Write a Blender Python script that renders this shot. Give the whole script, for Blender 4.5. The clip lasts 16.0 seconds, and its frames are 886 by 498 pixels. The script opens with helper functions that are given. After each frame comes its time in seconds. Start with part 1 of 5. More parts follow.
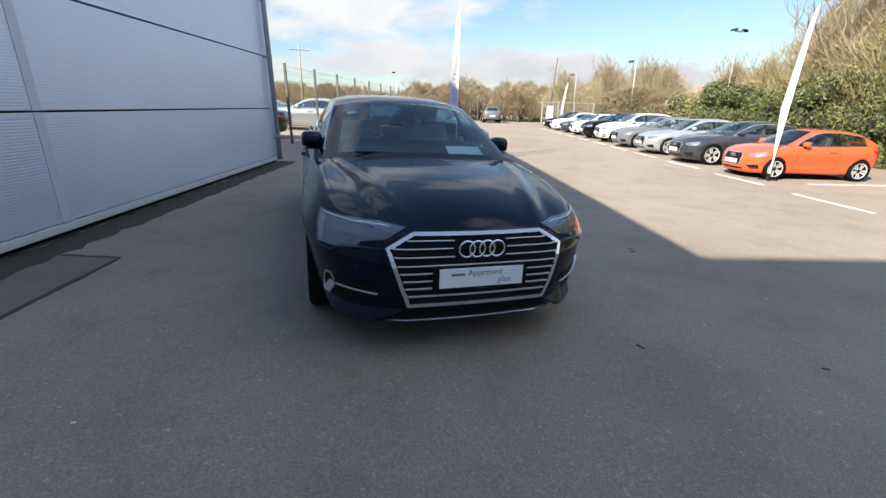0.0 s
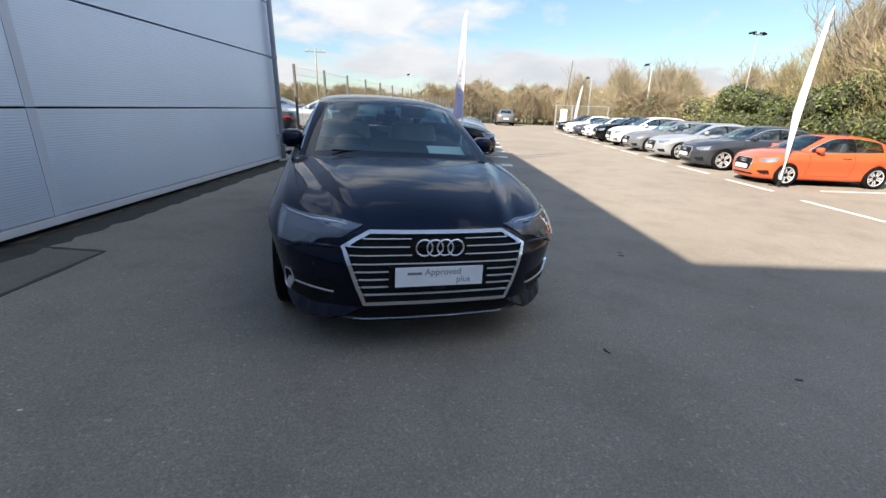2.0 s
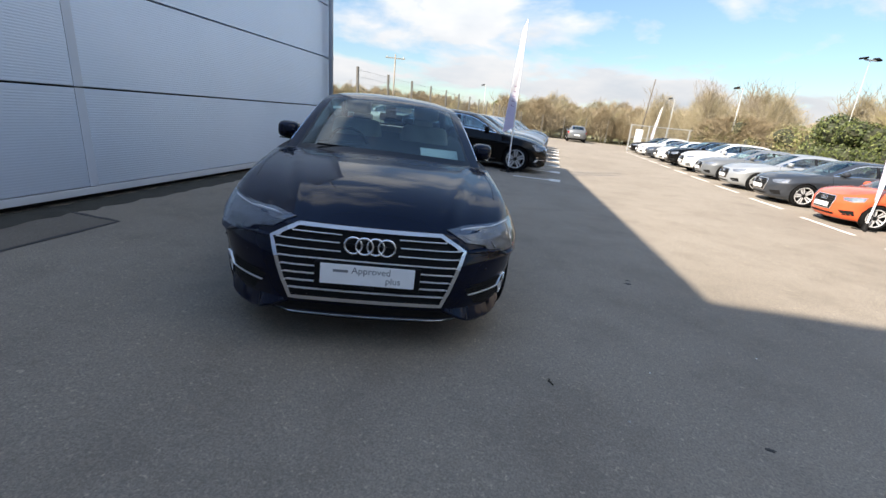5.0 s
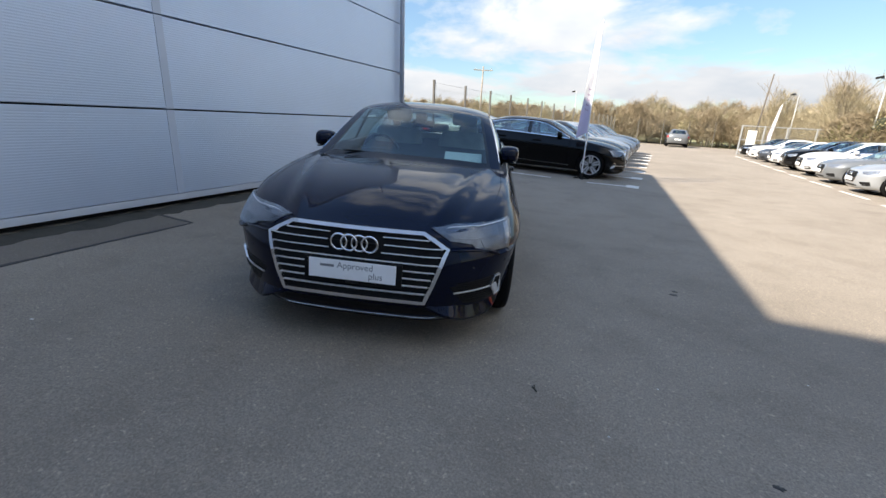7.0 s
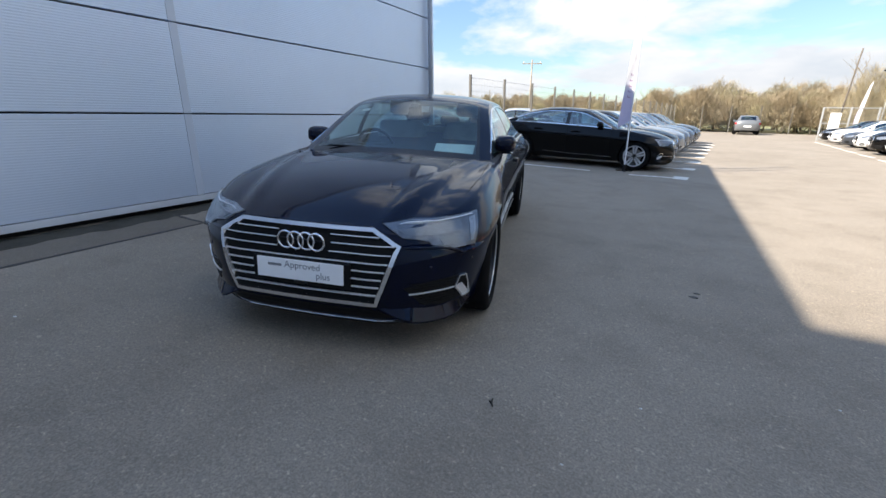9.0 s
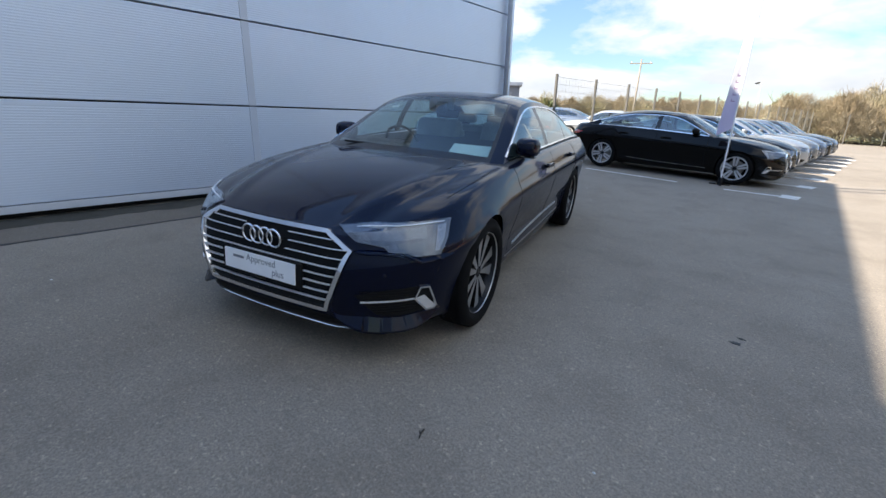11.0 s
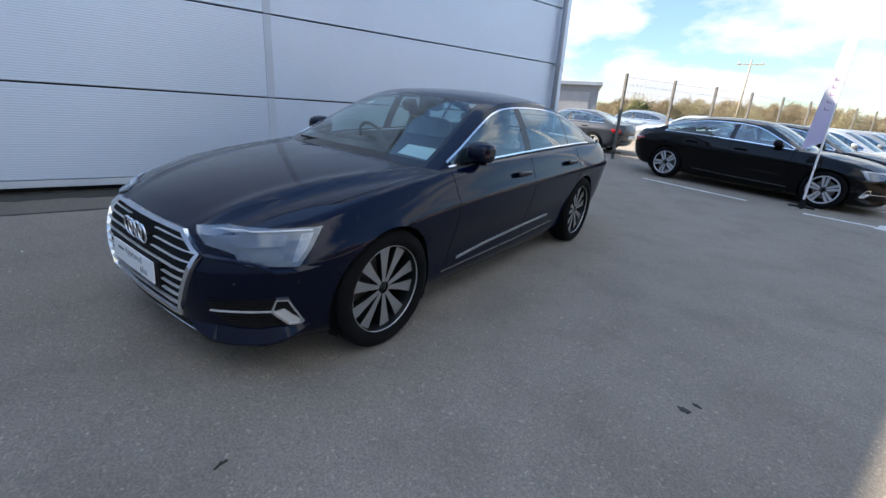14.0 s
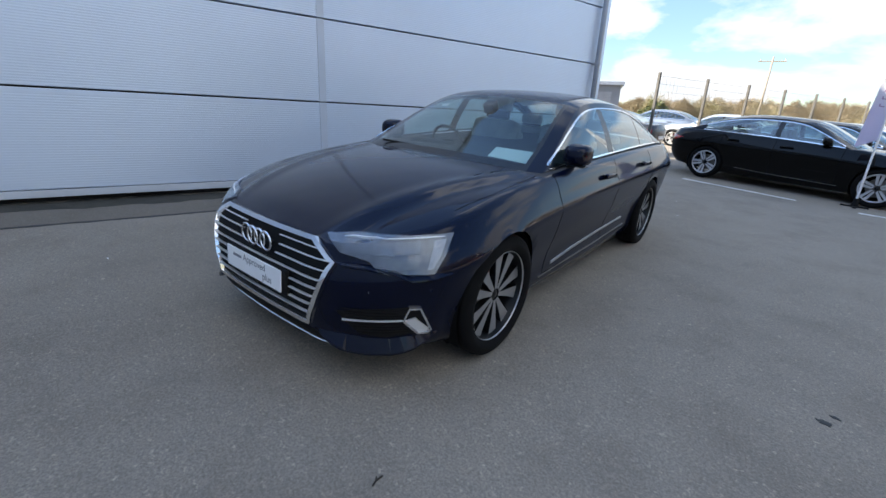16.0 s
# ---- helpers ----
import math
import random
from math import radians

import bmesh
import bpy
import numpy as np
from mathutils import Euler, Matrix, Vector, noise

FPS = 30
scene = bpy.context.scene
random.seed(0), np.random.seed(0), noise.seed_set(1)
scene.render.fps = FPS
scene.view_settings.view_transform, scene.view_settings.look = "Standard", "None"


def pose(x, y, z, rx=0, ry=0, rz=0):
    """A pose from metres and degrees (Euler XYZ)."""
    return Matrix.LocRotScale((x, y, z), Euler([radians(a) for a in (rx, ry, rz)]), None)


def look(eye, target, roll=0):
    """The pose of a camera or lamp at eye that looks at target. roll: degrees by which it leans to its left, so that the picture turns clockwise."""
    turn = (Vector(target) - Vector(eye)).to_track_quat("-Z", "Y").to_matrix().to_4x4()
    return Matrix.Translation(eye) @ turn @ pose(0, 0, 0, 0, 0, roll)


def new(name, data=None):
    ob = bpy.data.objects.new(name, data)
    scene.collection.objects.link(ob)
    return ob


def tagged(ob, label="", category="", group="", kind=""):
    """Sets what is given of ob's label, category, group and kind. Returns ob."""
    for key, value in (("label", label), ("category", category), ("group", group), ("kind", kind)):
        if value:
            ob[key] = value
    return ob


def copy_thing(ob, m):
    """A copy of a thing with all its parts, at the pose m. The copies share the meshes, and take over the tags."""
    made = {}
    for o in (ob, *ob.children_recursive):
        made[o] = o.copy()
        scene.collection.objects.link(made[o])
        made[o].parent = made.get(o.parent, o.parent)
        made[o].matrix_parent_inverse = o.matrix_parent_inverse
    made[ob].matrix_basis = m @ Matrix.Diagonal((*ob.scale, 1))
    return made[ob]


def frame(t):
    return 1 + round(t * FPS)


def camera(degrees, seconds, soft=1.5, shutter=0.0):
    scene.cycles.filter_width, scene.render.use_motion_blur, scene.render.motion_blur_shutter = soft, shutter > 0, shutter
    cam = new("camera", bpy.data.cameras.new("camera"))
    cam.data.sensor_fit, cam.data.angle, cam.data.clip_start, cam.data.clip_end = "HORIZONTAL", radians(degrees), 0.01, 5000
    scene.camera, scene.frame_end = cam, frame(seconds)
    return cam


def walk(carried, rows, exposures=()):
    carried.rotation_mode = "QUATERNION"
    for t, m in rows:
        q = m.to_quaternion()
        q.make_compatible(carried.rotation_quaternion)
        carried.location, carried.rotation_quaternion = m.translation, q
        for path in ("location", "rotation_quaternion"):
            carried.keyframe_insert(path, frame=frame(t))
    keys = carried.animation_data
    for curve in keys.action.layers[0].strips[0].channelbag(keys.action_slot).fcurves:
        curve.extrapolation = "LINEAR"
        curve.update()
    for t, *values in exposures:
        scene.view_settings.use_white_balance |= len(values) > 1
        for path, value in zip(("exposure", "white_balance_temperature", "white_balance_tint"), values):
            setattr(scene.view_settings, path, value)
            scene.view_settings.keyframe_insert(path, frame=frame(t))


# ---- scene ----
from mathutils.bvhtree import BVHTree

cam = camera(91.7, 16.0)
PATH = [
    (0, (0.083, 0.024, 1.399), (0.121, 1.921, 0.768), 0.4),
    (0.5, (0.19, -0.051, 1.404), (0.184, 1.846, 0.769), 0.8),
    (1, (0.236, -0.055, 1.404), (0.219, 1.841, 0.768), 0.6),
    (1.5, (0.299, -0.02, 1.384), (0.277, 1.878, 0.753), 0.6),
    (2, (0.397, 0.038, 1.378), (0.37, 1.939, 0.756), 0.9),
    (2.5, (0.493, 0.091, 1.373), (0.456, 1.994, 0.761), 1.8),
    (3, (0.56, 0.104, 1.364), (0.512, 2.011, 0.762), 2.5),
    (3.5, (0.718, 0.076, 1.348), (0.618, 1.986, 0.762), 3.0),
    (3.7, (0.788, 0.075, 1.351), (0.633, 1.979, 0.761), 3.1),
    (5.8, (1.305, 0.298, 1.328), (0.85, 2.155, 0.74), 4.5),
    (6, (1.381, 0.303, 1.319), (0.85, 2.14, 0.731), 3.8),
    (6.5, (1.596, 0.299, 1.336), (0.916, 2.086, 0.752), 2.6),
    (7, (1.679, 0.347, 1.317), (0.961, 2.124, 0.746), 2.2),
    (7.5, (1.762, 0.473, 1.281), (1.024, 2.243, 0.714), 1.9),
    (8, (1.827, 0.634, 1.281), (1.067, 2.394, 0.711), 1.5),
    (8.5, (1.907, 0.703, 1.264), (1.12, 2.45, 0.688), 1.3),
    (9, (2.078, 0.772, 1.257), (1.137, 2.438, 0.675), -0.3),
    (9.2, (2.147, 0.793, 1.255), (1.129, 2.413, 0.673), -1.0),
    (11.3, (2.603, 1.402, 1.258), (1.295, 2.788, 0.654), 1.5),
    (11.5, (2.687, 1.443, 1.283), (1.35, 2.796, 0.666), 1.3),
    (12, (2.748, 1.585, 1.282), (1.378, 2.906, 0.664), 1.1),
    (12.5, (2.744, 1.816, 1.275), (1.356, 3.118, 0.66), 1.6),
    (13, (2.776, 1.984, 1.289), (1.364, 3.26, 0.675), 2.0),
    (13.5, (2.871, 2.142, 1.301), (1.413, 3.365, 0.688), 3.6),
    (14, (2.958, 2.265, 1.31), (1.456, 3.433, 0.696), 3.6),
    (14.5, (2.985, 2.281, 1.322), (1.455, 3.415, 0.711), 3.2),
    (15, (2.948, 2.252, 1.327), (1.409, 3.376, 0.719), 3.1),
    (15.5, (2.749, 2.039, 1.303), (1.211, 3.164, 0.694), 3.0),
    (16, (2.563, 1.84, 1.28), (1.029, 2.97, 0.672), 2.8),
]
walk(cam, [(t, look(eye, target, roll)) for t, eye, target, roll in PATH], [(0.0, 1.92, 7750, 10), (7.0, 1.98, 7700, 10), (9.0, 2.09, 7600, 10), (12.5, 2.22, 7600, 10), (16.0, 2.36, 7700, 10)])

# ---- light: sun from behind the building, high thin clouds ----
SUN_ELEV = radians(36)
SUN_FROM = Vector((-0.72, -0.69, 0)).normalized()      # horizontal direction towards the sun
sun_dir = SUN_FROM * math.cos(SUN_ELEV) + Vector((0, 0, math.sin(SUN_ELEV)))
sun = new("sun", bpy.data.lights.new("sun", "SUN"))
sun.data.energy, sun.data.angle, sun.data.color = 3.3, radians(0.6), (1.0, 0.98, 0.96)
sun.matrix_world = look((0, 0, 30), Vector((0, 0, 30)) - sun_dir)

world = bpy.data.worlds.new("sky")
scene.world = world
world.use_nodes = True
wn, wl = world.node_tree.nodes, world.node_tree.links
wn.clear()
sky = wn.new("ShaderNodeTexSky")
sky.sky_type, sky.sun_disc = "NISHITA", False
sky.sun_elevation, sky.sun_rotation = SUN_ELEV, math.atan2(SUN_FROM.x, SUN_FROM.y)
sky.air_density, sky.dust_density, sky.ozone_density = 1.0, 0.25, 1.5
coord = wn.new("ShaderNodeTexCoord")
sep = wn.new("ShaderNodeSeparateXYZ")
wl.new(coord.outputs["Generated"], sep.inputs[0])


def wmath(op, a, b=None):
    n = wn.new("ShaderNodeMath")
    n.operation = op
    for i, v in enumerate((a, b)):
        if v is None:
            continue
        if isinstance(v, (int, float)):
            n.inputs[i].default_value = v
        else:
            wl.new(v, n.inputs[i])
    return n.outputs[0]


# clouds lie on a flat layer: direction divided by its height
flat = wmath("MAXIMUM", sep.outputs[2], 0.02)
flat = wmath("ADD", flat, 0.28)
comb = wn.new("ShaderNodeCombineXYZ")
wl.new(wmath("DIVIDE", sep.outputs[0], flat), comb.inputs[0])
wl.new(wmath("DIVIDE", sep.outputs[1], flat), comb.inputs[1])
comb.inputs[2].default_value = 1.7
cloud = wn.new("ShaderNodeTexNoise")
cloud.inputs["Scale"].default_value, cloud.inputs["Detail"].default_value = 1.55, 9
cloud.inputs["Roughness"].default_value, cloud.inputs["Distortion"].default_value = 0.55, 0.25
wl.new(comb.outputs[0], cloud.inputs["Vector"])
ramp = wn.new("ShaderNodeValToRGB")
ramp.color_ramp.elements[0].position, ramp.color_ramp.elements[1].position = 0.465, 0.575
low = wmath("MAXIMUM", wmath("SUBTRACT", 0.05, wmath("MULTIPLY", wmath("MAXIMUM", sep.outputs[2], 0.0), 0.24)), -0.02)
wl.new(wmath("ADD", cloud.outputs["Fac"], low), ramp.inputs[0])
shade = wn.new("ShaderNodeTexNoise")
shade.inputs["Scale"].default_value, shade.inputs["Detail"].default_value = 3.4, 6
wl.new(comb.outputs[0], shade.inputs["Vector"])
shramp = wn.new("ShaderNodeValToRGB")
shramp.color_ramp.elements[0].position, shramp.color_ramp.elements[1].position = 0.3, 0.62
shramp.color_ramp.elements[0].color = (3.65, 4.3, 5.35, 1)
shramp.color_ramp.elements[1].color = (4.5, 5.0, 5.9, 1)
wl.new(shade.outputs["Fac"], shramp.inputs[0])
# the sky is brighter round the sun than opposite it
toward = wn.new("ShaderNodeVectorMath")
toward.operation = "DOT_PRODUCT"
wl.new(coord.outputs["Generated"], toward.inputs[0])
toward.inputs[1].default_value = sun_dir
glow = wmath("ADD", wmath("MULTIPLY", toward.outputs["Value"], 0.10), 0.81)
# and, being mostly clouded, brighter overhead than near the horizon
glow = wmath("MULTIPLY", glow, wmath("ADD", wmath("MULTIPLY", wmath("MAXIMUM", sep.outputs[2], 0.0), 0.75), 0.56))
lit = wn.new("ShaderNodeVectorMath")
lit.operation = "SCALE"
wl.new(glow, lit.inputs["Scale"])
wmix = wn.new("ShaderNodeMix")
wmix.data_type = "RGBA"
wl.new(ramp.outputs["Color"], wmix.inputs["Factor"])
deep = wn.new("ShaderNodeVectorMath")
deep.operation = "MULTIPLY"
deep.inputs[1].default_value = (0.68, 0.83, 0.98)
wl.new(sky.outputs["Color"], deep.inputs[0])
wl.new(deep.outputs["Vector"], wmix.inputs["A"])
wl.new(shramp.outputs["Color"], wmix.inputs["B"])
bg = wn.new("ShaderNodeBackground")
bg.inputs["Strength"].default_value = 0.10
wl.new(wmix.outputs["Result"], lit.inputs[0])
wl.new(lit.outputs["Vector"], bg.inputs["Color"])
wout = wn.new("ShaderNodeOutputWorld")
wl.new(bg.outputs[0], wout.inputs["Surface"])

# ---- the yard falls gently away from the building ----
GA, GB, GC = -0.047, -0.022, 3.2          # falls either side of the line x = GC


def ground_z(x, y):
    return GA * min(max(x, -12), GC) + GB * (min(max(x, GC), 14) - GC)


def on_ground(x, y, turn=0.0):
    """A pose standing on the sloping yard, turned by so many degrees."""
    n = Vector((-GA if x < GC else -GB, 0, 1)).normalized()
    return Matrix.Translation((x, y, ground_z(x, y))) @ Vector((0, 0, 1)).rotation_difference(n).to_matrix().to_4x4() @ pose(0, 0, 0, 0, 0, turn)


# ---- materials ----
def material(name, color, rough=0.5, metal=0.0, coat=0.0, vary=0.0, scale=20.0, bump=0.0, bump_scale=None, fine=0.0, ior=1.5, spec=0.5):
    """A principled surface with colour variation at two scales and a fine relief."""
    m = bpy.data.materials.new(name)
    m.use_nodes = True
    n, l = m.node_tree.nodes, m.node_tree.links
    p = n["Principled BSDF"]
    p.inputs["Base Color"].default_value = (*color, 1)
    p.inputs["Roughness"].default_value, p.inputs["Metallic"].default_value = rough, metal
    p.inputs["Coat Weight"].default_value, p.inputs["Coat Roughness"].default_value = coat, 0.02
    p.inputs["IOR"].default_value, p.inputs["Specular IOR Level"].default_value, p.inputs["Coat IOR"].default_value = ior, spec, 1.44
    if vary or bump:
        tc = n.new("ShaderNodeTexCoord")
    if vary:
        a, b = n.new("ShaderNodeTexNoise"), n.new("ShaderNodeTexNoise")
        a.inputs["Scale"].default_value, b.inputs["Scale"].default_value = scale, scale * 14
        a.inputs["Detail"].default_value, b.inputs["Detail"].default_value = 6, 3
        for q in (a, b):
            l.new(tc.outputs["Object"], q.inputs["Vector"])
        mx = n.new("ShaderNodeMath")
        mx.operation = "MULTIPLY_ADD"
        mx.inputs[1].default_value = fine
        l.new(b.outputs["Fac"], mx.inputs[0])
        l.new(a.outputs["Fac"], mx.inputs[2])
        r = n.new("ShaderNodeValToRGB")
        r.color_ramp.elements[0].position, r.color_ramp.elements[1].position = 0.3 + fine * 0.3, 0.7 + fine * 0.7
        r.color_ramp.elements[0].color = (*[c * (1 - vary) for c in color], 1)
        r.color_ramp.elements[1].color = (*[min(1, c * (1 + vary)) for c in color], 1)
        l.new(mx.outputs[0], r.inputs[0])
        l.new(r.outputs["Color"], p.inputs["Base Color"])
    if bump:
        q = n.new("ShaderNodeTexNoise")
        q.inputs["Scale"].default_value, q.inputs["Detail"].default_value = bump_scale or scale * 10, 4
        l.new(tc.outputs["Object"], q.inputs["Vector"])
        bp = n.new("ShaderNodeBump")
        bp.inputs["Strength"].default_value, bp.inputs["Distance"].default_value = bump, 0.004
        l.new(q.outputs["Fac"], bp.inputs["Height"])
        l.new(bp.outputs["Normal"], p.inputs["Normal"])
    return m


def glass(name, tint, face_on=0.08, rough=0.0):
    """A thin pane: what lies behind it, tinted, with a gloss over it that grows from its face-on share towards the edge of sight."""
    m = bpy.data.materials.new(name)
    m.use_nodes = True
    n, l = m.node_tree.nodes, m.node_tree.links
    n.clear()
    t, g, w, x, o = (n.new(k) for k in ("ShaderNodeBsdfTransparent", "ShaderNodeBsdfGlossy", "ShaderNodeLayerWeight", "ShaderNodeMixShader", "ShaderNodeOutputMaterial"))
    t.inputs["Color"].default_value = (*tint, 1)
    g.inputs["Roughness"].default_value = rough
    g.inputs["Color"].default_value = (0.92, 0.98, 1.0, 1)
    w.inputs["Blend"].default_value = 0.5
    p, q = n.new("ShaderNodeMath"), n.new("ShaderNodeMath")
    p.operation, q.operation = "POWER", "MULTIPLY_ADD"
    p.inputs[1].default_value = 4.6
    q.inputs[1].default_value, q.inputs[2].default_value = 1 - face_on, face_on
    l.new(w.outputs["Facing"], p.inputs[0])
    l.new(p.outputs[0], q.inputs[0])
    l.new(q.outputs[0], x.inputs[0])
    l.new(t.outputs[0], x.inputs[1])
    l.new(g.outputs[0], x.inputs[2])
    l.new(x.outputs[0], o.inputs["Surface"])
    return m


M_PAINT = material("blue_paint", (0.0003, 0.0020, 0.0120), 0.34, 0.0, coat=0.78, spec=0.04)
M_PAINT.node_tree.nodes["Principled BSDF"].inputs["Specular Tint"].default_value = (0.10, 0.28, 1.0, 1)
M_PAINT.node_tree.nodes["Principled BSDF"].inputs["Coat IOR"].default_value = 1.38
M_TYRE = material("rubber", (0.005, 0.005, 0.0055), 0.9, vary=0.3, scale=8, bump=0.2, bump_scale=120, spec=0.15)
M_ALLOY = material("alloy", (0.33, 0.335, 0.34), 0.30, 0.6, vary=0.08, scale=12)
M_ALLOY_PALE = material("pale_alloy", (0.52, 0.52, 0.53), 0.34, 0.3, vary=0.06, scale=12)
M_ALLOY_DARK = material("dark_alloy", (0.018, 0.019, 0.021), 0.35, 0.6)
M_STEEL = material("brake_steel", (0.20, 0.19, 0.18), 0.45, 0.8, vary=0.25, scale=20)
M_RIM = material("rim_edge", (0.46, 0.465, 0.47), 0.35, 0.6, vary=0.1, scale=12)
M_CHROME = material("chrome", (0.82, 0.83, 0.85), 0.12, 1.0, vary=0.04, scale=10)
M_BLACK_GLOSS = material("black_gloss", (0.006, 0.006, 0.007), 0.22)
M_BLACK_MATT = material("black_plastic", (0.006, 0.006, 0.0065), 0.7, vary=0.2, scale=30, bump=0.15, bump_scale=300, spec=0.2)
M_BAR = material("satin_bar", (0.84, 0.84, 0.85), 0.34, 0.55)
M_DARK = material("cabin_plastic", (0.03, 0.03, 0.032), 0.75, vary=0.25, scale=10)
M_SEAT = material("pale_leather", (0.46, 0.44, 0.41), 0.55, vary=0.12, scale=9, bump=0.2, bump_scale=90)
M_SEAT_DARK = material("dark_leather", (0.03, 0.03, 0.032), 0.6, vary=0.2, scale=9)
M_SCREEN = glass("screen_glass", (0.60, 0.76, 0.74), 0.08)
M_GLASS = glass("car_glass", (0.52, 0.66, 0.66), 0.14)
M_LAMP_GLASS = glass("lamp_glass", (0.9, 0.92, 0.95), 0.04)
M_LAMP_BOWL = material("lamp_reflector", (0.17, 0.185, 0.21), 0.42, 0.25, vary=0.2, scale=25)
M_LAMP_CLEAR = material("clear_reflector", (0.27, 0.295, 0.33), 0.35, 0.2, vary=0.15, scale=30)
M_LAMP_DARK = material("lamp_housing", (0.13, 0.14, 0.16), 0.45, 0.1, vary=0.3, scale=22)
M_RED_LENS = material("red_lens", (0.35, 0.01, 0.01), 0.15, coat=1.0)
M_PLATE = material("plate_white", (0.86, 0.87, 0.88), 0.35, vary=0.03, scale=10)
M_INK = material("grey_ink", (0.20, 0.21, 0.23), 0.5)
M_PRINT = material("purple_print", (0.36, 0.24, 0.38), 0.6)
M_LENS = material("smoked_lens", (0.16, 0.18, 0.20), 0.25)
M_LINING = material("roof_lining", (0.55, 0.54, 0.52), 0.9, vary=0.05, scale=20)
M_PAPER = material("paper", (0.82, 0.82, 0.80), 0.7, vary=0.03, scale=14)


# ---- mesh helpers ----
def mesh_ob(name, bm, mat, smooth=False):
    me = bpy.data.meshes.new(name)
    bm.to_mesh(me)
    bm.free()
    for m in (mat if isinstance(mat, (list, tuple)) else [mat]):
        me.materials.append(m)
    if smooth:
        me.polygons.foreach_set("use_smooth", [True] * len(me.polygons))
    return new(name, me)


def part(name, bm, mat, parent, label="", smooth=False):
    ob = mesh_ob(name, bm, mat, smooth)
    ob.parent = parent
    if label:
        tagged(ob, label)
    return ob


def box(bm, x0, y0, z0, x1, y1, z1, bevel=0.0, m=None):
    r = bmesh.ops.create_cube(bm, size=1, matrix=(m or Matrix()) @ Matrix.Translation(((x0 + x1) / 2, (y0 + y1) / 2, (z0 + z1) / 2)) @ Matrix.Diagonal((x1 - x0, y1 - y0, z1 - z0, 1)))
    if bevel:
        es = list({e for v in r["verts"] for e in v.link_edges})
        bmesh.ops.bevel(bm, geom=es, offset=bevel, segments=2, affect="EDGES", profile=0.5)
    return bm

# ---- setting materials ----
def asphalt(name, worn):
    """Worn bound stone: pale and dark grains, broad stains and tyre-polished patches."""
    m = material(name, (0.09, 0.084, 0.074), 0.88)
    n, l = m.node_tree.nodes, m.node_tree.links
    p = n["Principled BSDF"]
    tc = n.new("ShaderNodeTexCoord")
    def tex(scale, detail, rough=.55):
        q = n.new("ShaderNodeTexNoise")
        q.inputs["Scale"].default_value, q.inputs["Detail"].default_value, q.inputs["Roughness"].default_value = scale, detail, rough
        l.new(tc.outputs["Object"], q.inputs["Vector"])
        return q.outputs["Fac"]
    def ramp(src, *stops):
        r = n.new("ShaderNodeValToRGB")
        while len(r.color_ramp.elements) < len(stops):
            r.color_ramp.elements.new(.5)
        for e, (pos, c) in zip(r.color_ramp.elements, stops):
            e.position, e.color = pos, (*c, 1)
        l.new(src, r.inputs[0])
        return r.outputs["Color"]
    def mix(kind, fac, a, b):
        q = n.new("ShaderNodeMix")
        q.data_type, q.blend_type = "RGBA", kind
        q.inputs["Factor"].default_value = fac
        l.new(a, q.inputs["A"])
        l.new(b, q.inputs["B"])
        return q.outputs["Result"]
    tone = lambda *c: tuple(v * worn for v in c)
    broad = ramp(tex(.35, 5), (.28, tone(.204, .173, .139)), (.50, tone(.231, .198, .161)), (.72, tone(.255, .220, .181)))
    patch_ = ramp(tex(1.7, 6, .65), (.32, (.85, .84, .83)), (.5, (1, 1, 1)), (.72, (1.08, 1.08, 1.08)))
    grit = ramp(tex(85, 4, .85), (.33, (.66, .66, .66)), (.5, (1, 1, 1)), (.68, (1.45, 1.43, 1.38)))
    speck = ramp(tex(34, 2, .7), (.62, (1, 1, 1)), (.72, (1.9, 1.85, 1.75)))
    c = mix("MULTIPLY", 1.0, broad, patch_)
    c = mix("MULTIPLY", 1.0, c, grit)
    c = mix("MULTIPLY", .6, c, speck)
    l.new(c, p.inputs["Base Color"])
    b = n.new("ShaderNodeBump")
    b.inputs["Strength"].default_value, b.inputs["Distance"].default_value = .40, .005
    l.new(tex(110, 4, .7), b.inputs["Height"])
    l.new(b.outputs["Normal"], p.inputs["Normal"])
    return m


M_ASPHALT = asphalt("asphalt", 1.0)
M_PATCH = asphalt("repair_asphalt", 0.66)
M_CLAD = material("cladding", (0.60, 0.685, 0.81), 0.42, 0.45, vary=0.035, scale=0.7, fine=0.2)
M_FLASH = material("pale_flashing", (0.56, 0.59, 0.63), 0.4, vary=0.05, scale=2)
M_PLINTH = material("plinth", (0.012, 0.012, 0.011), 0.9, vary=0.3, scale=4, bump=0.4, bump_scale=60)
M_COVER = material("joint_cover", (0.50, 0.555, 0.645), 0.4, vary=0.04, scale=2)
M_PIPE = material("grey_pipe", (0.30, 0.33, 0.38), 0.45, vary=0.08, scale=5)
M_TAR = material("tar_seal", (0.030, 0.029, 0.028), 0.7, vary=0.3, scale=12, bump=0.3, bump_scale=80)
M_LINE = material("road_paint", (0.54, 0.53, 0.50), 0.75, vary=0.30, scale=9, fine=0.8, bump=0.2, bump_scale=90)
M_GALV = material("galvanised_steel", (0.36, 0.37, 0.37), 0.5, 0.4, vary=0.12, scale=6)
M_WOOD_POLE = material("weathered_pole", (0.25, 0.215, 0.18), 0.85, vary=0.25, scale=3)
M_DARK_WOOD = material("dark_pole", (0.10, 0.085, 0.07), 0.9, vary=0.25, scale=3)
M_CLOTH = material("white_cloth", (0.80, 0.80, 0.82), 0.8, vary=0.03, scale=4)
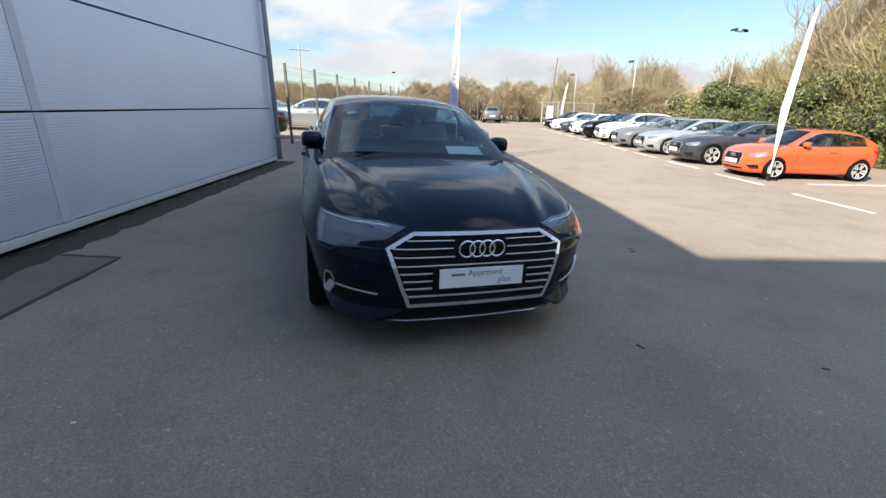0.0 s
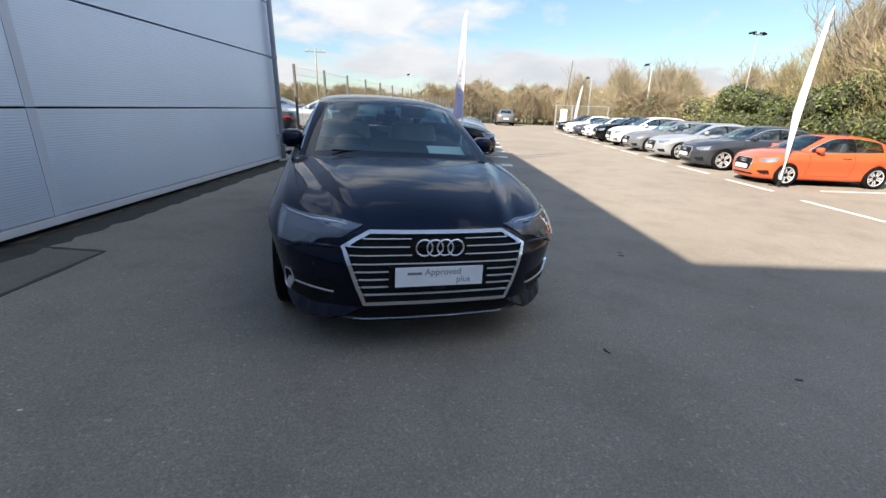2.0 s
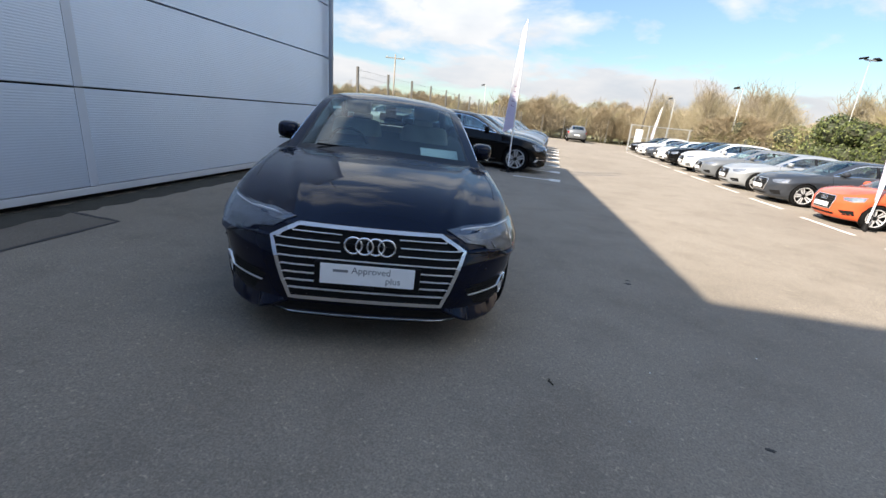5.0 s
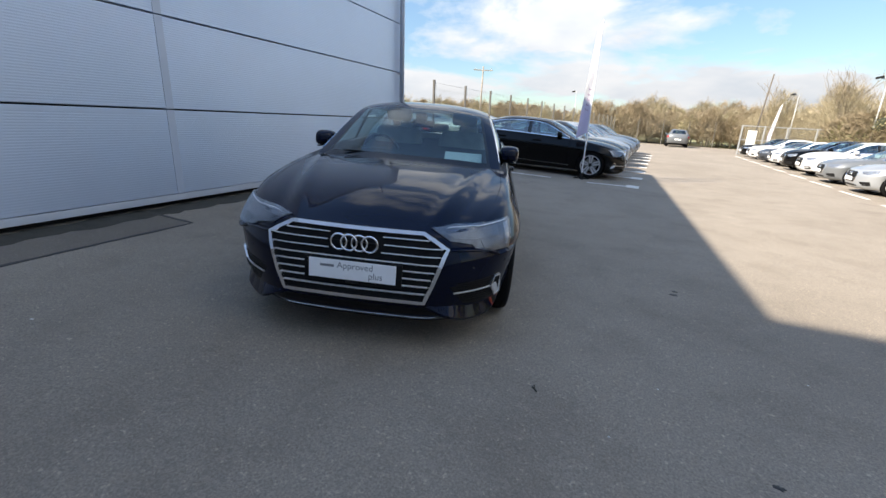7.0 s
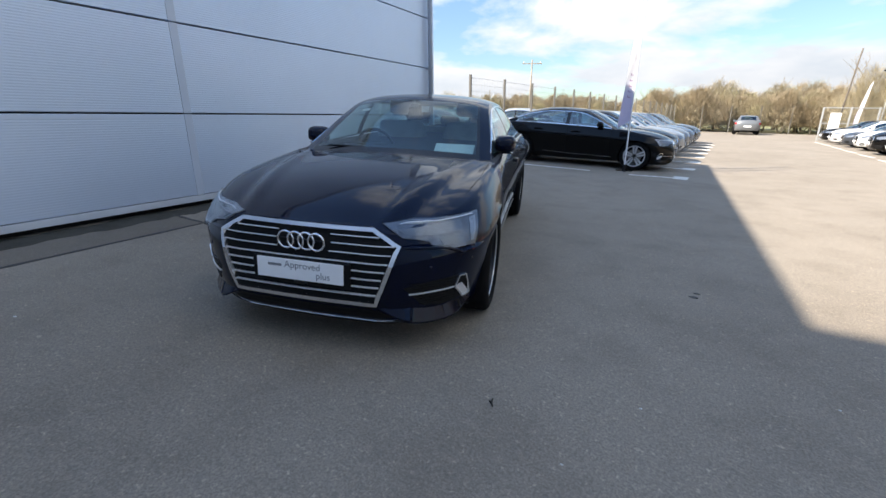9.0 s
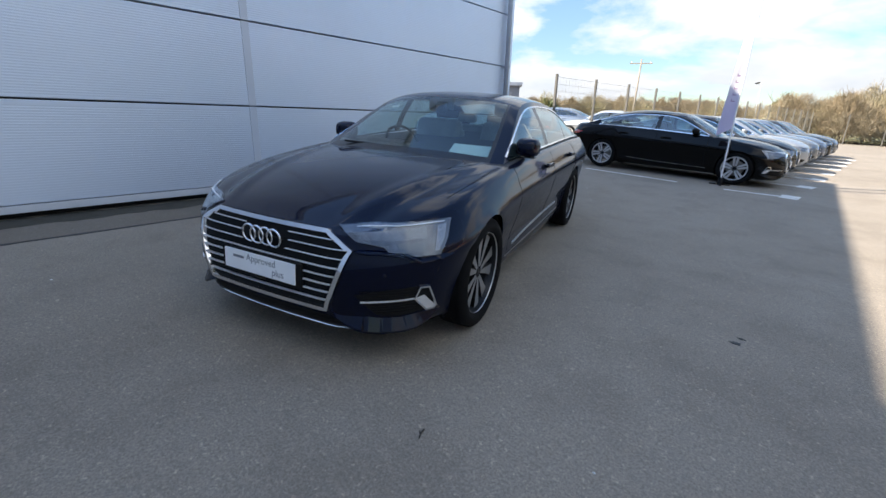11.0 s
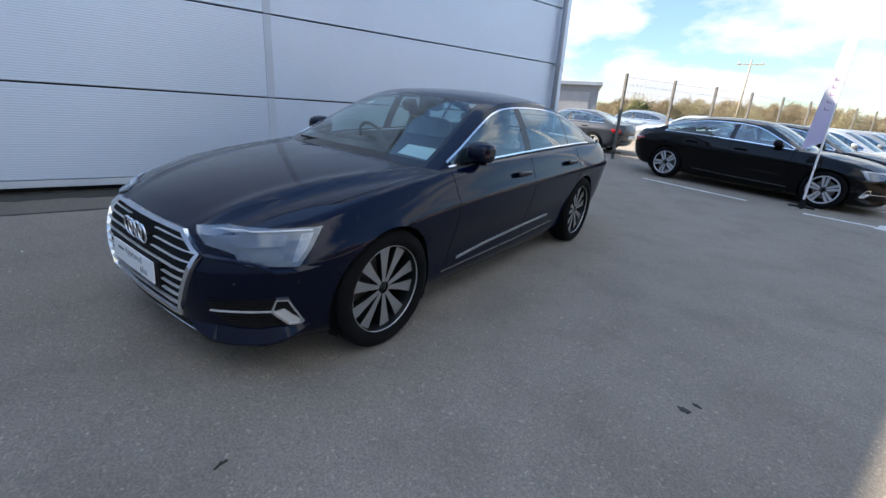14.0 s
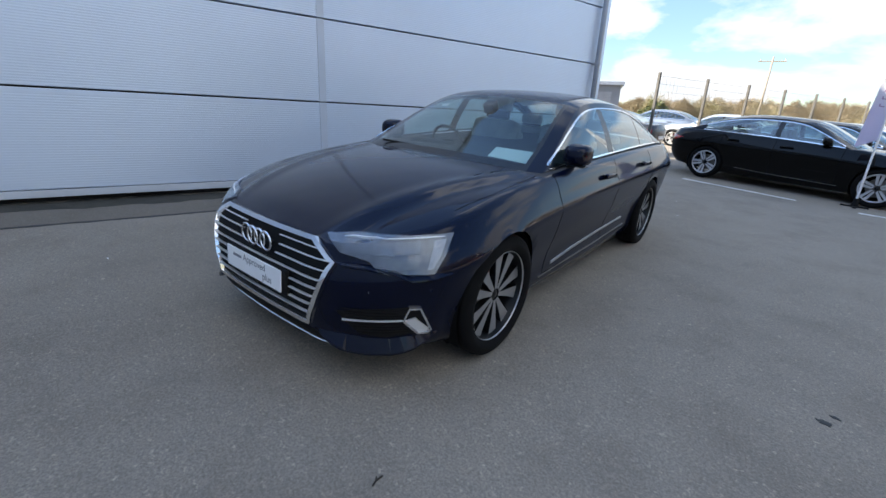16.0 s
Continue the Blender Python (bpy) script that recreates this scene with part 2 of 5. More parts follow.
cl, cn = M_CLOTH.node_tree.links, M_CLOTH.node_tree.nodes
through_light, both = cn.new("ShaderNodeBsdfTranslucent"), cn.new("ShaderNodeMixShader")
through_light.inputs["Color"].default_value = (0.86, 0.86, 0.90, 1)
both.inputs[0].default_value = 0.5
ctc, csep, cramp = cn.new("ShaderNodeTexCoord"), cn.new("ShaderNodeSeparateXYZ"), cn.new("ShaderNodeValToRGB")
cl.new(ctc.outputs["Object"], csep.inputs[0])
cheight = cn.new("ShaderNodeMath")
cheight.operation, cheight.inputs[1].default_value = "MULTIPLY", 0.25
cl.new(csep.outputs[2], cheight.inputs[0])
cl.new(cheight.outputs[0], cramp.inputs[0])
cramp.color_ramp.elements[0].position, cramp.color_ramp.elements[1].position = 0.42, 0.54      # lower cloth coloured lilac, as if in shade
cramp.color_ramp.elements[0].color, cramp.color_ramp.elements[1].color = (0.69, 0.66, 0.80, 1), (0.80, 0.80, 0.82, 1)
for socket in (cn["Principled BSDF"].inputs["Base Color"], through_light.inputs["Color"]):
    cl.new(cramp.outputs["Color"], socket)
cl.new(cn["Principled BSDF"].outputs[0], both.inputs[1])
cl.new(through_light.outputs[0], both.inputs[2])
cl.new(both.outputs[0], cn["Material Output"].inputs["Surface"])
M_WHITE_TUBE = material("white_tube", (0.78, 0.78, 0.79), 0.4, vary=0.03, scale=6)
M_STAIN = material("oil_stain", (0.018, 0.018, 0.018), 0.6, vary=0.2, scale=14)


# ---- ground ----
bm = bmesh.new()
cuts = [-600, -120, -40, 0, 7, 14, 30, 60, 150, 600]
grid = [[bm.verts.new((x, y, ground_z(x, y))) for y in cuts] for x in (-600, -150, -40, -12, -6, 0, 3.2, 8.5, 14, 40, 150, 600)]
for a, b in zip(grid, grid[1:]):
    for k in range(len(cuts) - 1):
        bm.faces.new((a[k], b[k], b[k + 1], a[k + 1]))
tagged(mesh_ob("ground", bm, M_ASPHALT), "worn grey asphalt yard with a gentle fall", "ground", kind="structure")

# ---- clad building beside the car ----
WX, WA = -3.464, -0.09
WALL = pose(WX, 0, 0, 0, 0, -WA)
WALL_TOP, WALL_END, WALL_START = 6.02, 10.19, -5.2
JOINTS = [0.305] + [1.327 + 1.035 * i for i in range(5)] + [WALL_TOP - .12]
bm = bmesh.new()
box(bm, -26, WALL_START - 0, .30, -.06, WALL_END - .06, WALL_TOP - .02)
box(bm, -26, WALL_START, -.6, -.10, WALL_END - .10, .32)
west = mesh_ob("wall_west", bm, M_PLINTH)
tagged(west, "metal clad showroom side wall with fine ribs", "wall", kind="structure")
west.matrix_world = WALL


def clad_panel(u0, u1, z0, z1):
    """One panel with fine level ribs; its edges turn back into the joints."""
    bm = bmesh.new()
    prof = [(-.055, z0), (-.004, z0 + .001), (0, z0 + .006)]
    pitch = .026
    n = int((z1 - z0 - .05) / pitch)
    z = z0 + .025
    for i in range(n):
        prof += [(0, z), (-.0010, z + .005), (-.0010, z + pitch * .5), (0, z + pitch * .5 + .005)]
        z += pitch
    prof += [(0, z1 - .006), (-.004, z1 - .001), (-.055, z1)]
    a = [bm.verts.new((x, u0, z)) for x, z in prof]
    b = [bm.verts.new((x, u1, z)) for x, z in prof]
    for i in range(len(prof) - 1):
        bm.faces.new((a[i], b[i], b[i + 1], a[i + 1]))
    bm.faces.new(a)
    bm.faces.new(b[::-1])
    bmesh.ops.recalc_face_normals(bm, faces=bm.faces)
    return bm


VJ = 4.12
for z0, z1 in zip(JOINTS, JOINTS[1:]):
    for u0, u1 in ((WALL_START, VJ - .035), (VJ + .035, WALL_END - .14)):
        part("cladding_panel", clad_panel(u0, u1, z0 + .009, z1 - .009), M_CLAD, west)
for z0, z1 in zip(JOINTS, JOINTS[1:]):
    bm = bmesh.new()
    box(bm, -.05, VJ - .05, z0 + .006, .006, VJ + .05, z1 - .006, .003)
    part("joint_cover", bm, M_COVER, west)
bm = bmesh.new()
box(bm, -.10, WALL_START, .230, .014, WALL_END - .14, .305, .004)
part("drip_flashing", bm, M_FLASH, west, "pale metal drip strip")
bm = bmesh.new()
box(bm, -.16, WALL_END - .14, .222, .012, WALL_END, WALL_TOP - .1, .004)
part("corner_flashing", bm, M_CLAD, west)
bm = bmesh.new()
lip = [(WALL_START, 6.40), (WALL_END + .04, 5.95)]         # the parapet falls a little along the wall
quad = [[bm.verts.new((x, u, z)) for x, z in ((-.30, WALL_TOP - .12), (.05, WALL_TOP - .12), (.05, top), (-.30, top))] for u, top in lip]
for k in range(4):
    bm.faces.new((quad[0][k], quad[0][(k + 1) % 4], quad[1][(k + 1) % 4], quad[1][k]))
for q in quad:
    bm.faces.new(q)
bmesh.ops.recalc_face_normals(bm, faces=bm.faces)
part("parapet_flashing", bm, M_FLASH, west)
bm = bmesh.new()
box(bm, -26, WALL_END - .06, .3, -.14, WALL_END - .01, WALL_TOP - .1)
part("end_cladding", bm, M_CLAD, west)
# downpipe beside the corner
pipe = new("downpipe")
pipe.matrix_world = WALL @ pose(.085, WALL_END - .27, 0)
tagged(pipe, "grey metal downpipe fixed to the clad wall", "pipe")
bm = bmesh.new()
bmesh.ops.create_cone(bm, cap_ends=True, segments=16, radius1=.05, radius2=.05, depth=5.6, matrix=Matrix.Translation((0, 0, .24 + 2.8)))
part("pipe_run", bm, M_PIPE, pipe, "", True)
for z in (.75, 2.35, 3.95, 5.3):
    bm = bmesh.new()
    bmesh.ops.create_cone(bm, cap_ends=True, segments=16, radius1=.060, radius2=.060, depth=.05, matrix=Matrix.Translation((0, 0, z)))
    box(bm, -.085, -.075, z - .02, 0, .075, z + .02, .004)
    part("pipe_bracket", bm, M_PIPE, pipe)
# slim mast on the parapet, whose shadow falls across the yard
mast = new("roof_mast")
mast.matrix_world = WALL @ pose(-.12, 9.05, 5.975)
tagged(mast, "slim grey steel mast standing on the parapet", "mast")
bm = bmesh.new()
bmesh.ops.create_cone(bm, cap_ends=True, segments=12, radius1=.06, radius2=.05, depth=2.1, matrix=Matrix.Translation((0, 0, 1.05)))
part("mast_tube", bm, M_PIPE, mast, "", True)
bm = bmesh.new()
box(bm, -.12, -.12, 0, .12, .12, .03, .006)
part("mast_foot", bm, M_PIPE, mast)
# taller block behind the viewer
bm = bmesh.new()
box(bm, -9, -26, -2, 26, WALL_START - .003, 9.92)
tagged(mesh_ob("wall_south", bm, M_CLAD), "tall plain metal clad block", "wall", kind="structure")


# ---- marks on the ground ----
def ground_strip(name, pts, width, mat, label, cat="", lift=.004, wobble=0.0, kind="structure"):
    """A thin band painted or laid along a line on the yard."""
    bm = bmesh.new()
    rows = []
    fine = []
    for (a, b), (c, d) in zip(pts, pts[1:]):
        n = max(1, int(math.hypot(c - a, d - b) / .12))
        fine += [(a + (c - a) * i / n, b + (d - b) * i / n) for i in range(n)]
    fine.append(pts[-1])
    for i, (x, y) in enumerate(fine):
        a, b = fine[max(0, i - 1)], fine[min(len(fine) - 1, i + 1)]
        t = Vector((b[0] - a[0], b[1] - a[1])).normalized()
        nx, ny = -t.y, t.x
        w0, w1 = (width / 2 * (1 + wobble * random.uniform(-1, 1)) for _ in range(2))
        rows.append([bm.verts.new((x + nx * w0, y + ny * w0, ground_z(x + nx * w0, y + ny * w0) + lift)), bm.verts.new((x - nx * w1, y - ny * w1, ground_z(x - nx * w1, y - ny * w1) + lift))])
    for p, q in zip(rows, rows[1:]):
        bm.faces.new((p[0], p[1], q[1], q[0]))
    bmesh.ops.recalc_face_normals(bm, faces=bm.faces)
    r = bmesh.ops.extrude_face_region(bm, geom=bm.faces[:])
    top = {v for v in r["geom"] if isinstance(v, bmesh.types.BMVert)}
    for v in bm.verts:
        if v not in top:
            v.co.z -= lift + .01
    bmesh.ops.recalc_face_normals(bm, faces=bm.faces)
    return tagged(mesh_ob(name, bm, mat), label, cat or "marking", kind=kind)

# ---- cars ----
def smooth_curve(*pts):
    """A function through (x, value) points, eased between them."""
    px = np.array([p[0] for p in pts], float)
    py = np.array([p[1] for p in pts], float)
    if px[0] > px[-1]:
        px, py = px[::-1], py[::-1]
    d = np.diff(py) / np.diff(px)
    t = np.concatenate(([d[0]], (d[1:] + d[:-1]) / 2, [d[-1]]))

    def f(x):
        x = min(max(x, px[0]), px[-1])
        i = min(int(np.searchsorted(px, x, side="right")) - 1, len(d) - 1)
        h = px[i + 1] - px[i]
        s = (x - px[i]) / h
        return float((1 + 2 * s) * (1 - s) ** 2 * py[i] + s * (1 - s) ** 2 * h * t[i] + s * s * (3 - 2 * s) * py[i + 1] + s * s * (s - 1) * h * t[i + 1])
    return f


class Spec:
    """The measures of one kind of car: x forward from the front axle, y to its left, z up."""


def saloon():
    s = Spec()
    s.wb, s.track, s.tyre, s.tyre_w, s.arch = 2.985, 0.836, 0.356, 0.225, 0.384
    s.nose = smooth_curve((0, .79), (.08, .85), (.2, .895), (.42, .915), (.7, .905), (.88, .875), (1, .845))
    s.tail = smooth_curve((0, -3.86), (.2, -3.98), (.5, -4.02), (.8, -4.0), (1, -3.93))
    s.width = smooth_curve((0, .83), (.08, .872), (.2, .892), (.42, .917), (.62, .940), (.70, .950), (.74, .953), (.79, .940), (.9, .902), (1, .85))
    s.low = smooth_curve((-4, .30), (-3.3, .24), (-2.9, .20), (0, .18), (.5, .165), (.92, .155))
    s.shoulder = smooth_curve((-4.02, 1.03), (-3.3, 1.048), (-2.9, 1.048), (-1.8, 1.025), (-.7, .982), (-.2, .934), (.2, .872), (.5, .805), (.75, .748), (.92, .725))
    s.crown = smooth_curve((-4.02, 1.03), (-3.9, 1.07), (-3.4, 1.09), (-2, 1.04), (-.6, 1.004), (-.3, .998), (.2, .952), (.5, .894), (.72, .816), (.86, .738), (.92, .727))
    s.front_l, s.front_n, s.rear_l, s.rear_n = .75, 2.6, .62, 2.8
    s.cowl, s.deck = -.47, -3.42
    # roof edge (x, y, z) and middle line (x, z) from the screen's foot to the rear screen's foot
    s.rail = [(-.52, .80, .962), (-.80, .752, 1.105), (-1.08, .695, 1.253), (-1.33, .648, 1.363), (-1.60, .627, 1.408), (-2.0, .620, 1.417), (-2.4, .626, 1.395), (-2.75, .648, 1.330), (-3.05, .686, 1.235), (-3.35, .742, 1.125), (-3.62, .79, 1.03)]
    s.ridge = [(-.40, .998), (-.66, 1.138), (-.93, 1.292), (-1.20, 1.415), (-1.5, 1.465), (-2.0, 1.482), (-2.4, 1.466), (-2.75, 1.402), (-3.0, 1.318), (-3.25, 1.205), (-3.48, 1.10)]
    s.screen, s.rear_screen = (0.0, .305), (.66, 1.0)
    s.belt_y = smooth_curve((-3.7, .80), (-2.9, .815), (-1.8, .832), (-.9, .818), (-.5, .80))
    s.belt_z = smooth_curve((-3.7, 1.056), (-2.9, 1.06), (-1.8, 1.038), (-.7, .988), (-.5, .972))
    s.windows = [("side_window", -.68, -1.68), ("side_window", -1.77, -2.58), ("quarter_window", -2.63, -3.14)]
    s.doors = (-.60, -1.71, -2.72)
    s.handles = (-1.50, -2.50)
    s.mirror = (-.92, .818, 1.068)
    s.lift, s.ax, s.brow = 0.0, .015, .030
    return s


def stretched(s, sx, sz, sy, wb, tyre):
    """The same kind of car at other proportions, about the axles."""
    o = saloon()
    inv = lambda f, k: (lambda x: f(x / sx) * k)
    o.wb, o.tyre, o.arch, o.brow = wb, tyre, tyre + .024, 0.0
    o.nose, o.tail = (lambda v: s.nose(v) * sx), (lambda v: s.tail(v) * sx)
    o.width = lambda v: s.width(v) * sy
    o.low, o.shoulder, o.crown = inv(s.low, 1), inv(s.shoulder, sz), inv(s.crown, sz)
    o.belt_y, o.belt_z = inv(s.belt_y, sy), inv(s.belt_z, sz)
    o.front_l, o.rear_l, o.cowl, o.deck, o.track = s.front_l * sx, s.rear_l * sx, s.cowl * sx, s.deck * sx, s.track * sy
    o.rail = [(x * sx, y * sy, z * sz) for x, y, z in s.rail]
    o.ridge = [(x * sx, z * sz) for x, z in s.ridge]
    o.windows = [(n, a * sx, b * sx) for n, a, b in s.windows]
    o.doors, o.handles = tuple(d * sx for d in s.doors), tuple(d * sx for d in s.handles)
    o.mirror = (s.mirror[0] * sx, s.mirror[1] * sy, s.mirror[2] * sz)
    return o


def hatch():
    s = stretched(saloon(), .845, .97, .925, 2.469, .305)
    s.tail = smooth_curve((0, -3.0), (.2, -3.10), (.5, -3.13), (.8, -3.10), (1, -3.05))
    s.rear_l, s.deck, s.nose = .45, -2.9, smooth_curve((0, .66), (.08, .70), (.2, .735), (.42, .75), (.7, .74), (.88, .71), (1, .68))
    s.front_l = .6
    s.shoulder = smooth_curve((-3.13, 1.0), (-2.6, .99), (-1.5, .95), (-.6, .93), (-.15, .905), (.2, .86), (.45, .79), (.75, .72))
    s.crown = smooth_curve((-3.13, 1.03), (-2.0, 1.0), (-.55, .985), (-.2, .965), (.2, .91), (.45, .83), (.68, .735), (.75, .722))
    s.belt_y = smooth_curve((-3.1, .75), (-2.4, .78), (-1.4, .785), (-.4, .755))
    s.belt_z = smooth_curve((-3.1, 1.01), (-2.4, .99), (-1.4, .955), (-.4, .935))
    s.rail = [(-.42, .745, .94), (-.65, .70, 1.08), (-.9, .64, 1.22), (-1.12, .59, 1.325), (-1.4, .565, 1.37), (-1.75, .56, 1.375), (-2.1, .57, 1.345), (-2.45, .585, 1.28), (-2.68, .61, 1.19), (-2.85, .65, 1.09), (-2.98, .70, 1.0)]
    s.ridge = [(-.32, .975), (-.55, 1.12), (-.8, 1.265), (-1.02, 1.372), (-1.35, 1.408), (-1.75, 1.416), (-2.15, 1.40), (-2.55, 1.345), (-2.75, 1.25), (-2.88, 1.14), (-2.98, 1.04)]
    s.screen, s.rear_screen = (0, .30), (.74, 1.0)
    s.windows = [("side_window", -.55, -1.68), ("side_window", -1.76, -2.5)]
    s.doors, s.handles, s.mirror = (-.5, -1.72), (-1.5,), (-.72, .82, 1.0)
    return s


def estate_suv():
    s = stretched(saloon(), .91, 1.0, .975, 2.603, .345)
    k = 1.10
    b = s.shoulder
    c = s.crown
    low = s.low
    s.low = lambda x: low(x) + .07
    s.shoulder, s.crown = (lambda x: b(x) * k), (lambda x: c(x) * k)
    s.tail = smooth_curve((0, -3.42), (.2, -3.5), (.5, -3.53), (.8, -3.5), (1, -3.43))
    s.rear_l, s.deck = .45, -3.3
    bz = s.belt_z
    s.belt_z = lambda x: bz(x) * k
    s.rail = [(-.45, .77, 1.03), (-.70, .715, 1.18), (-.95, .665, 1.33), (-1.18, .625, 1.46), (-1.5, .605, 1.53), (-1.95, .60, 1.545), (-2.4, .60, 1.525), (-2.8, .61, 1.46), (-3.02, .635, 1.35), (-3.18, .665, 1.23), (-3.32, .70, 1.12)]
    s.ridge = [(-.35, 1.075), (-.60, 1.22), (-.85, 1.37), (-1.10, 1.50), (-1.45, 1.565), (-1.95, 1.582), (-2.45, 1.567), (-2.88, 1.51), (-3.08, 1.40), (-3.22, 1.27), (-3.34, 1.15)]
    s.screen, s.rear_screen = (0, .29), (.74, 1.0)
    s.windows = [("side_window", -.6, -1.5), ("side_window", -1.58, -2.38), ("quarter_window", -2.44, -2.85)]
    s.mirror = (-.78, .87, 1.12)
    s.lift = .02
    return s


def body_grid(s, fine):
    """Vertices and tagged faces of the lower body: sides as stacked outlines, then the bonnet, deck and boot across."""
    nv, nc, ns = (18, 20, 96) if fine else (11, 9, 40)
    vs = [0, .03, .08, .13, .2, .27, .35, .43, .5, .57, .64, .69, .73, .76, .79, .84, .9, .96, 1] if fine else [0, .04, .12, .24, .4, .55, .67, .74, .79, .87, .95, 1]
    nv = len(vs) - 1
    verts, cols = [], None
    for v in vs:
        xf, xr, w = s.nose(v), s.tail(v), s.width(v)
        half = []
        for i in range(nc + 1):
            a = (i / nc) * math.pi / 2
            half.append((xf - s.front_l + s.front_l * math.cos(a) ** (2 / s.front_n), w * math.sin(a) ** (2 / s.front_n)))
        x0, x1 = xf - s.front_l, xr + s.rear_l
        half += [(x0 + (x1 - x0) * i / ns, w) for i in range(1, ns)]
        for i in range(nc + 1):
            a = (1 - i / nc) * math.pi / 2
            half.append((xr + s.rear_l - s.rear_l * math.cos(a) ** (2 / s.rear_n), w * math.sin(a) ** (2 / s.rear_n)))
        half = [(x + (s.brow * math.exp(-((y - .49) / .17) ** 2) if x > s.ax + .45 else 0), y) for x, y in half]
        half[0], half[-1] = (xf, 0.0), (xr, 0.0)
        ring = []
        for x, y in half:
            lo, hi = s.low(x), s.shoulder(x)
            if y > .5:
                blister = math.exp(-((x - s.ax) / .42) ** 2) + math.exp(-((x - s.ax + s.wb) / .45) ** 2)
                y += .010 * blister * math.exp(-((v - .74) / .12) ** 2)
                mid = max(0.0, 1 - ((x + s.wb / 2) / (s.wb * .40)) ** 4)
                y -= .028 * mid * math.exp(-((v - .30) / .16) ** 2)
                y -= .012 * mid * math.exp(-((v - .83) / .05) ** 2)
            ring.append((x, y, lo + v * (hi - lo)))
        n = len(ring)
        ring += [(x, -y, z) for x, y, z in ring[-2:0:-1]]
        verts.append(ring)
    N = n - 1                       # columns of one half: 0..N
    count = len(verts[0])
    flat = [p for r in verts for p in r]
    idx = lambda r, c: r * count + c % count
    faces = []
    for r in range(nv):
        for c in range(count):
            faces.append(((idx(r, c), idx(r + 1, c), idx(r + 1, c + 1), idx(r, c + 1)), "side", vs[r]))
    # wheel arches: clear the faces inside and draw the edge onto the circle
    def rad(i):
        x, y, z = flat[i]
        best = min(((math.hypot(x - cx, z - s.tyre), cx) for cx in (s.ax, s.ax - s.wb)))
        return best if abs(y) > .55 else (9, 0)
    kept = []
    for f in faces:
        if all(rad(i)[0] < s.arch for i in f[0]):
            continue
        kept.append(f)
    for i in {i for f in kept for i in f[0]}:
        r, cx = rad(i)
        if r < s.arch:
            x, y, z = flat[i]
            k = s.arch / max(r, 1e-4)
            flat[i] = (cx + (x - cx) * k, y, s.tyre + (z - s.tyre) * k)
    # top
    K = 44 if fine else 10
    rows = []
    for i in range(0, N + 1):
        a = idx(nv, i)
        b = idx(nv, count - i) if 0 < i < N else a
        x, y, z = flat[a]
        if i in (0, N):
            rows.append([a])
            continue
        row = [a]
        for k in range(1, K):
            t = 1 - 2 * k / K
            yy = y * t
            zz = z + (s.crown(x) - z) * (1 - t * t) if s.crown(x) > z else z
            if x > s.cowl:
                yr = .40 + (.70 - .40) * min(1, max(0, (s.nose(1) - x) / (s.nose(1) - s.cowl)))
                zz += .016 * max(0.0, 1 - abs(abs(yy) - yr) / .085) ** 1.4 * min(1, (s.nose(1) - x) * 5) - .010 * math.exp(-((abs(yy) - yr - .10) / .05) ** 2)
            flat.append((x, yy, zz))
            row.append(len(flat) - 1)
        row.append(b)
        rows.append(row)
    for i in range(N):
        p, q = rows[i], rows[i + 1]
        xm = (flat[p[0]][0] + flat[q[0]][0]) / 2
        kind = "bonnet" if xm > s.cowl else ("cabin_floor" if xm > s.deck else "boot_lid")
        if len(p) == 1:
            for k in range(len(q) - 1):
                kept.append(((p[0], q[k], q[k + 1]), kind, 1))
        elif len(q) == 1:
            for k in range(len(p) - 1):
                kept.append(((p[k], q[0], p[k + 1]), kind, 1))
        else:
            for k in range(K):
                kept.append(((p[k], q[k], q[k + 1], p[k + 1]), kind, 1))
    kept.append((tuple(idx(0, c) for c in range(count)), "underbody", 0))
    return flat, kept


def sheet_part(name, verts, faces, normals, mat, parent, label="", thick=0.0):
    """A part from some faces of a larger surface, with the normals of the whole."""
    used = sorted({i for f in faces for i in f})
    at = {i: k for k, i in enumerate(used)}
    me = bpy.data.meshes.new(name)
    me.from_pydata([verts[i] for i in used], [], [tuple(at[i] for i in f) for f in faces])
    me.materials.append(mat)
    me.polygons.foreach_set("use_smooth", [True] * len(me.polygons))
    if normals is not None:
        me.normals_split_custom_set_from_vertices([normals[i] for i in used])
    ob = new(name, me)
    ob.parent = parent
    if label:
        tagged(ob, label)
    return ob


def whole_normals(verts, faces):
    me = bpy.data.meshes.new("temp")
    me.from_pydata(verts, [], faces)
    bm = bmesh.new()
    bm.from_mesh(me)
    bmesh.ops.recalc_face_normals(bm, faces=bm.faces)
    bm.normal_update()
    normals = [v.normal.copy() for v in bm.verts]
    order = [tuple(v.index for v in f.verts) for f in bm.faces]
    tree = BVHTree.FromBMesh(bm)
    bm.free()
    bpy.data.meshes.remove(me)
    return normals, order, tree


def cast(tree, p, d):
    hit, normal, _, _ = tree.ray_cast(Vector(p), Vector(d))
    if hit is None:
        hit, normal, _, _ = tree.find_nearest(Vector(p) + Vector(d) * 0.6)
    if normal.dot(Vector(d)) > 0:
        normal = -normal
    return hit, normal


SIDE, FRONT, TOP = "side", "front", "top"


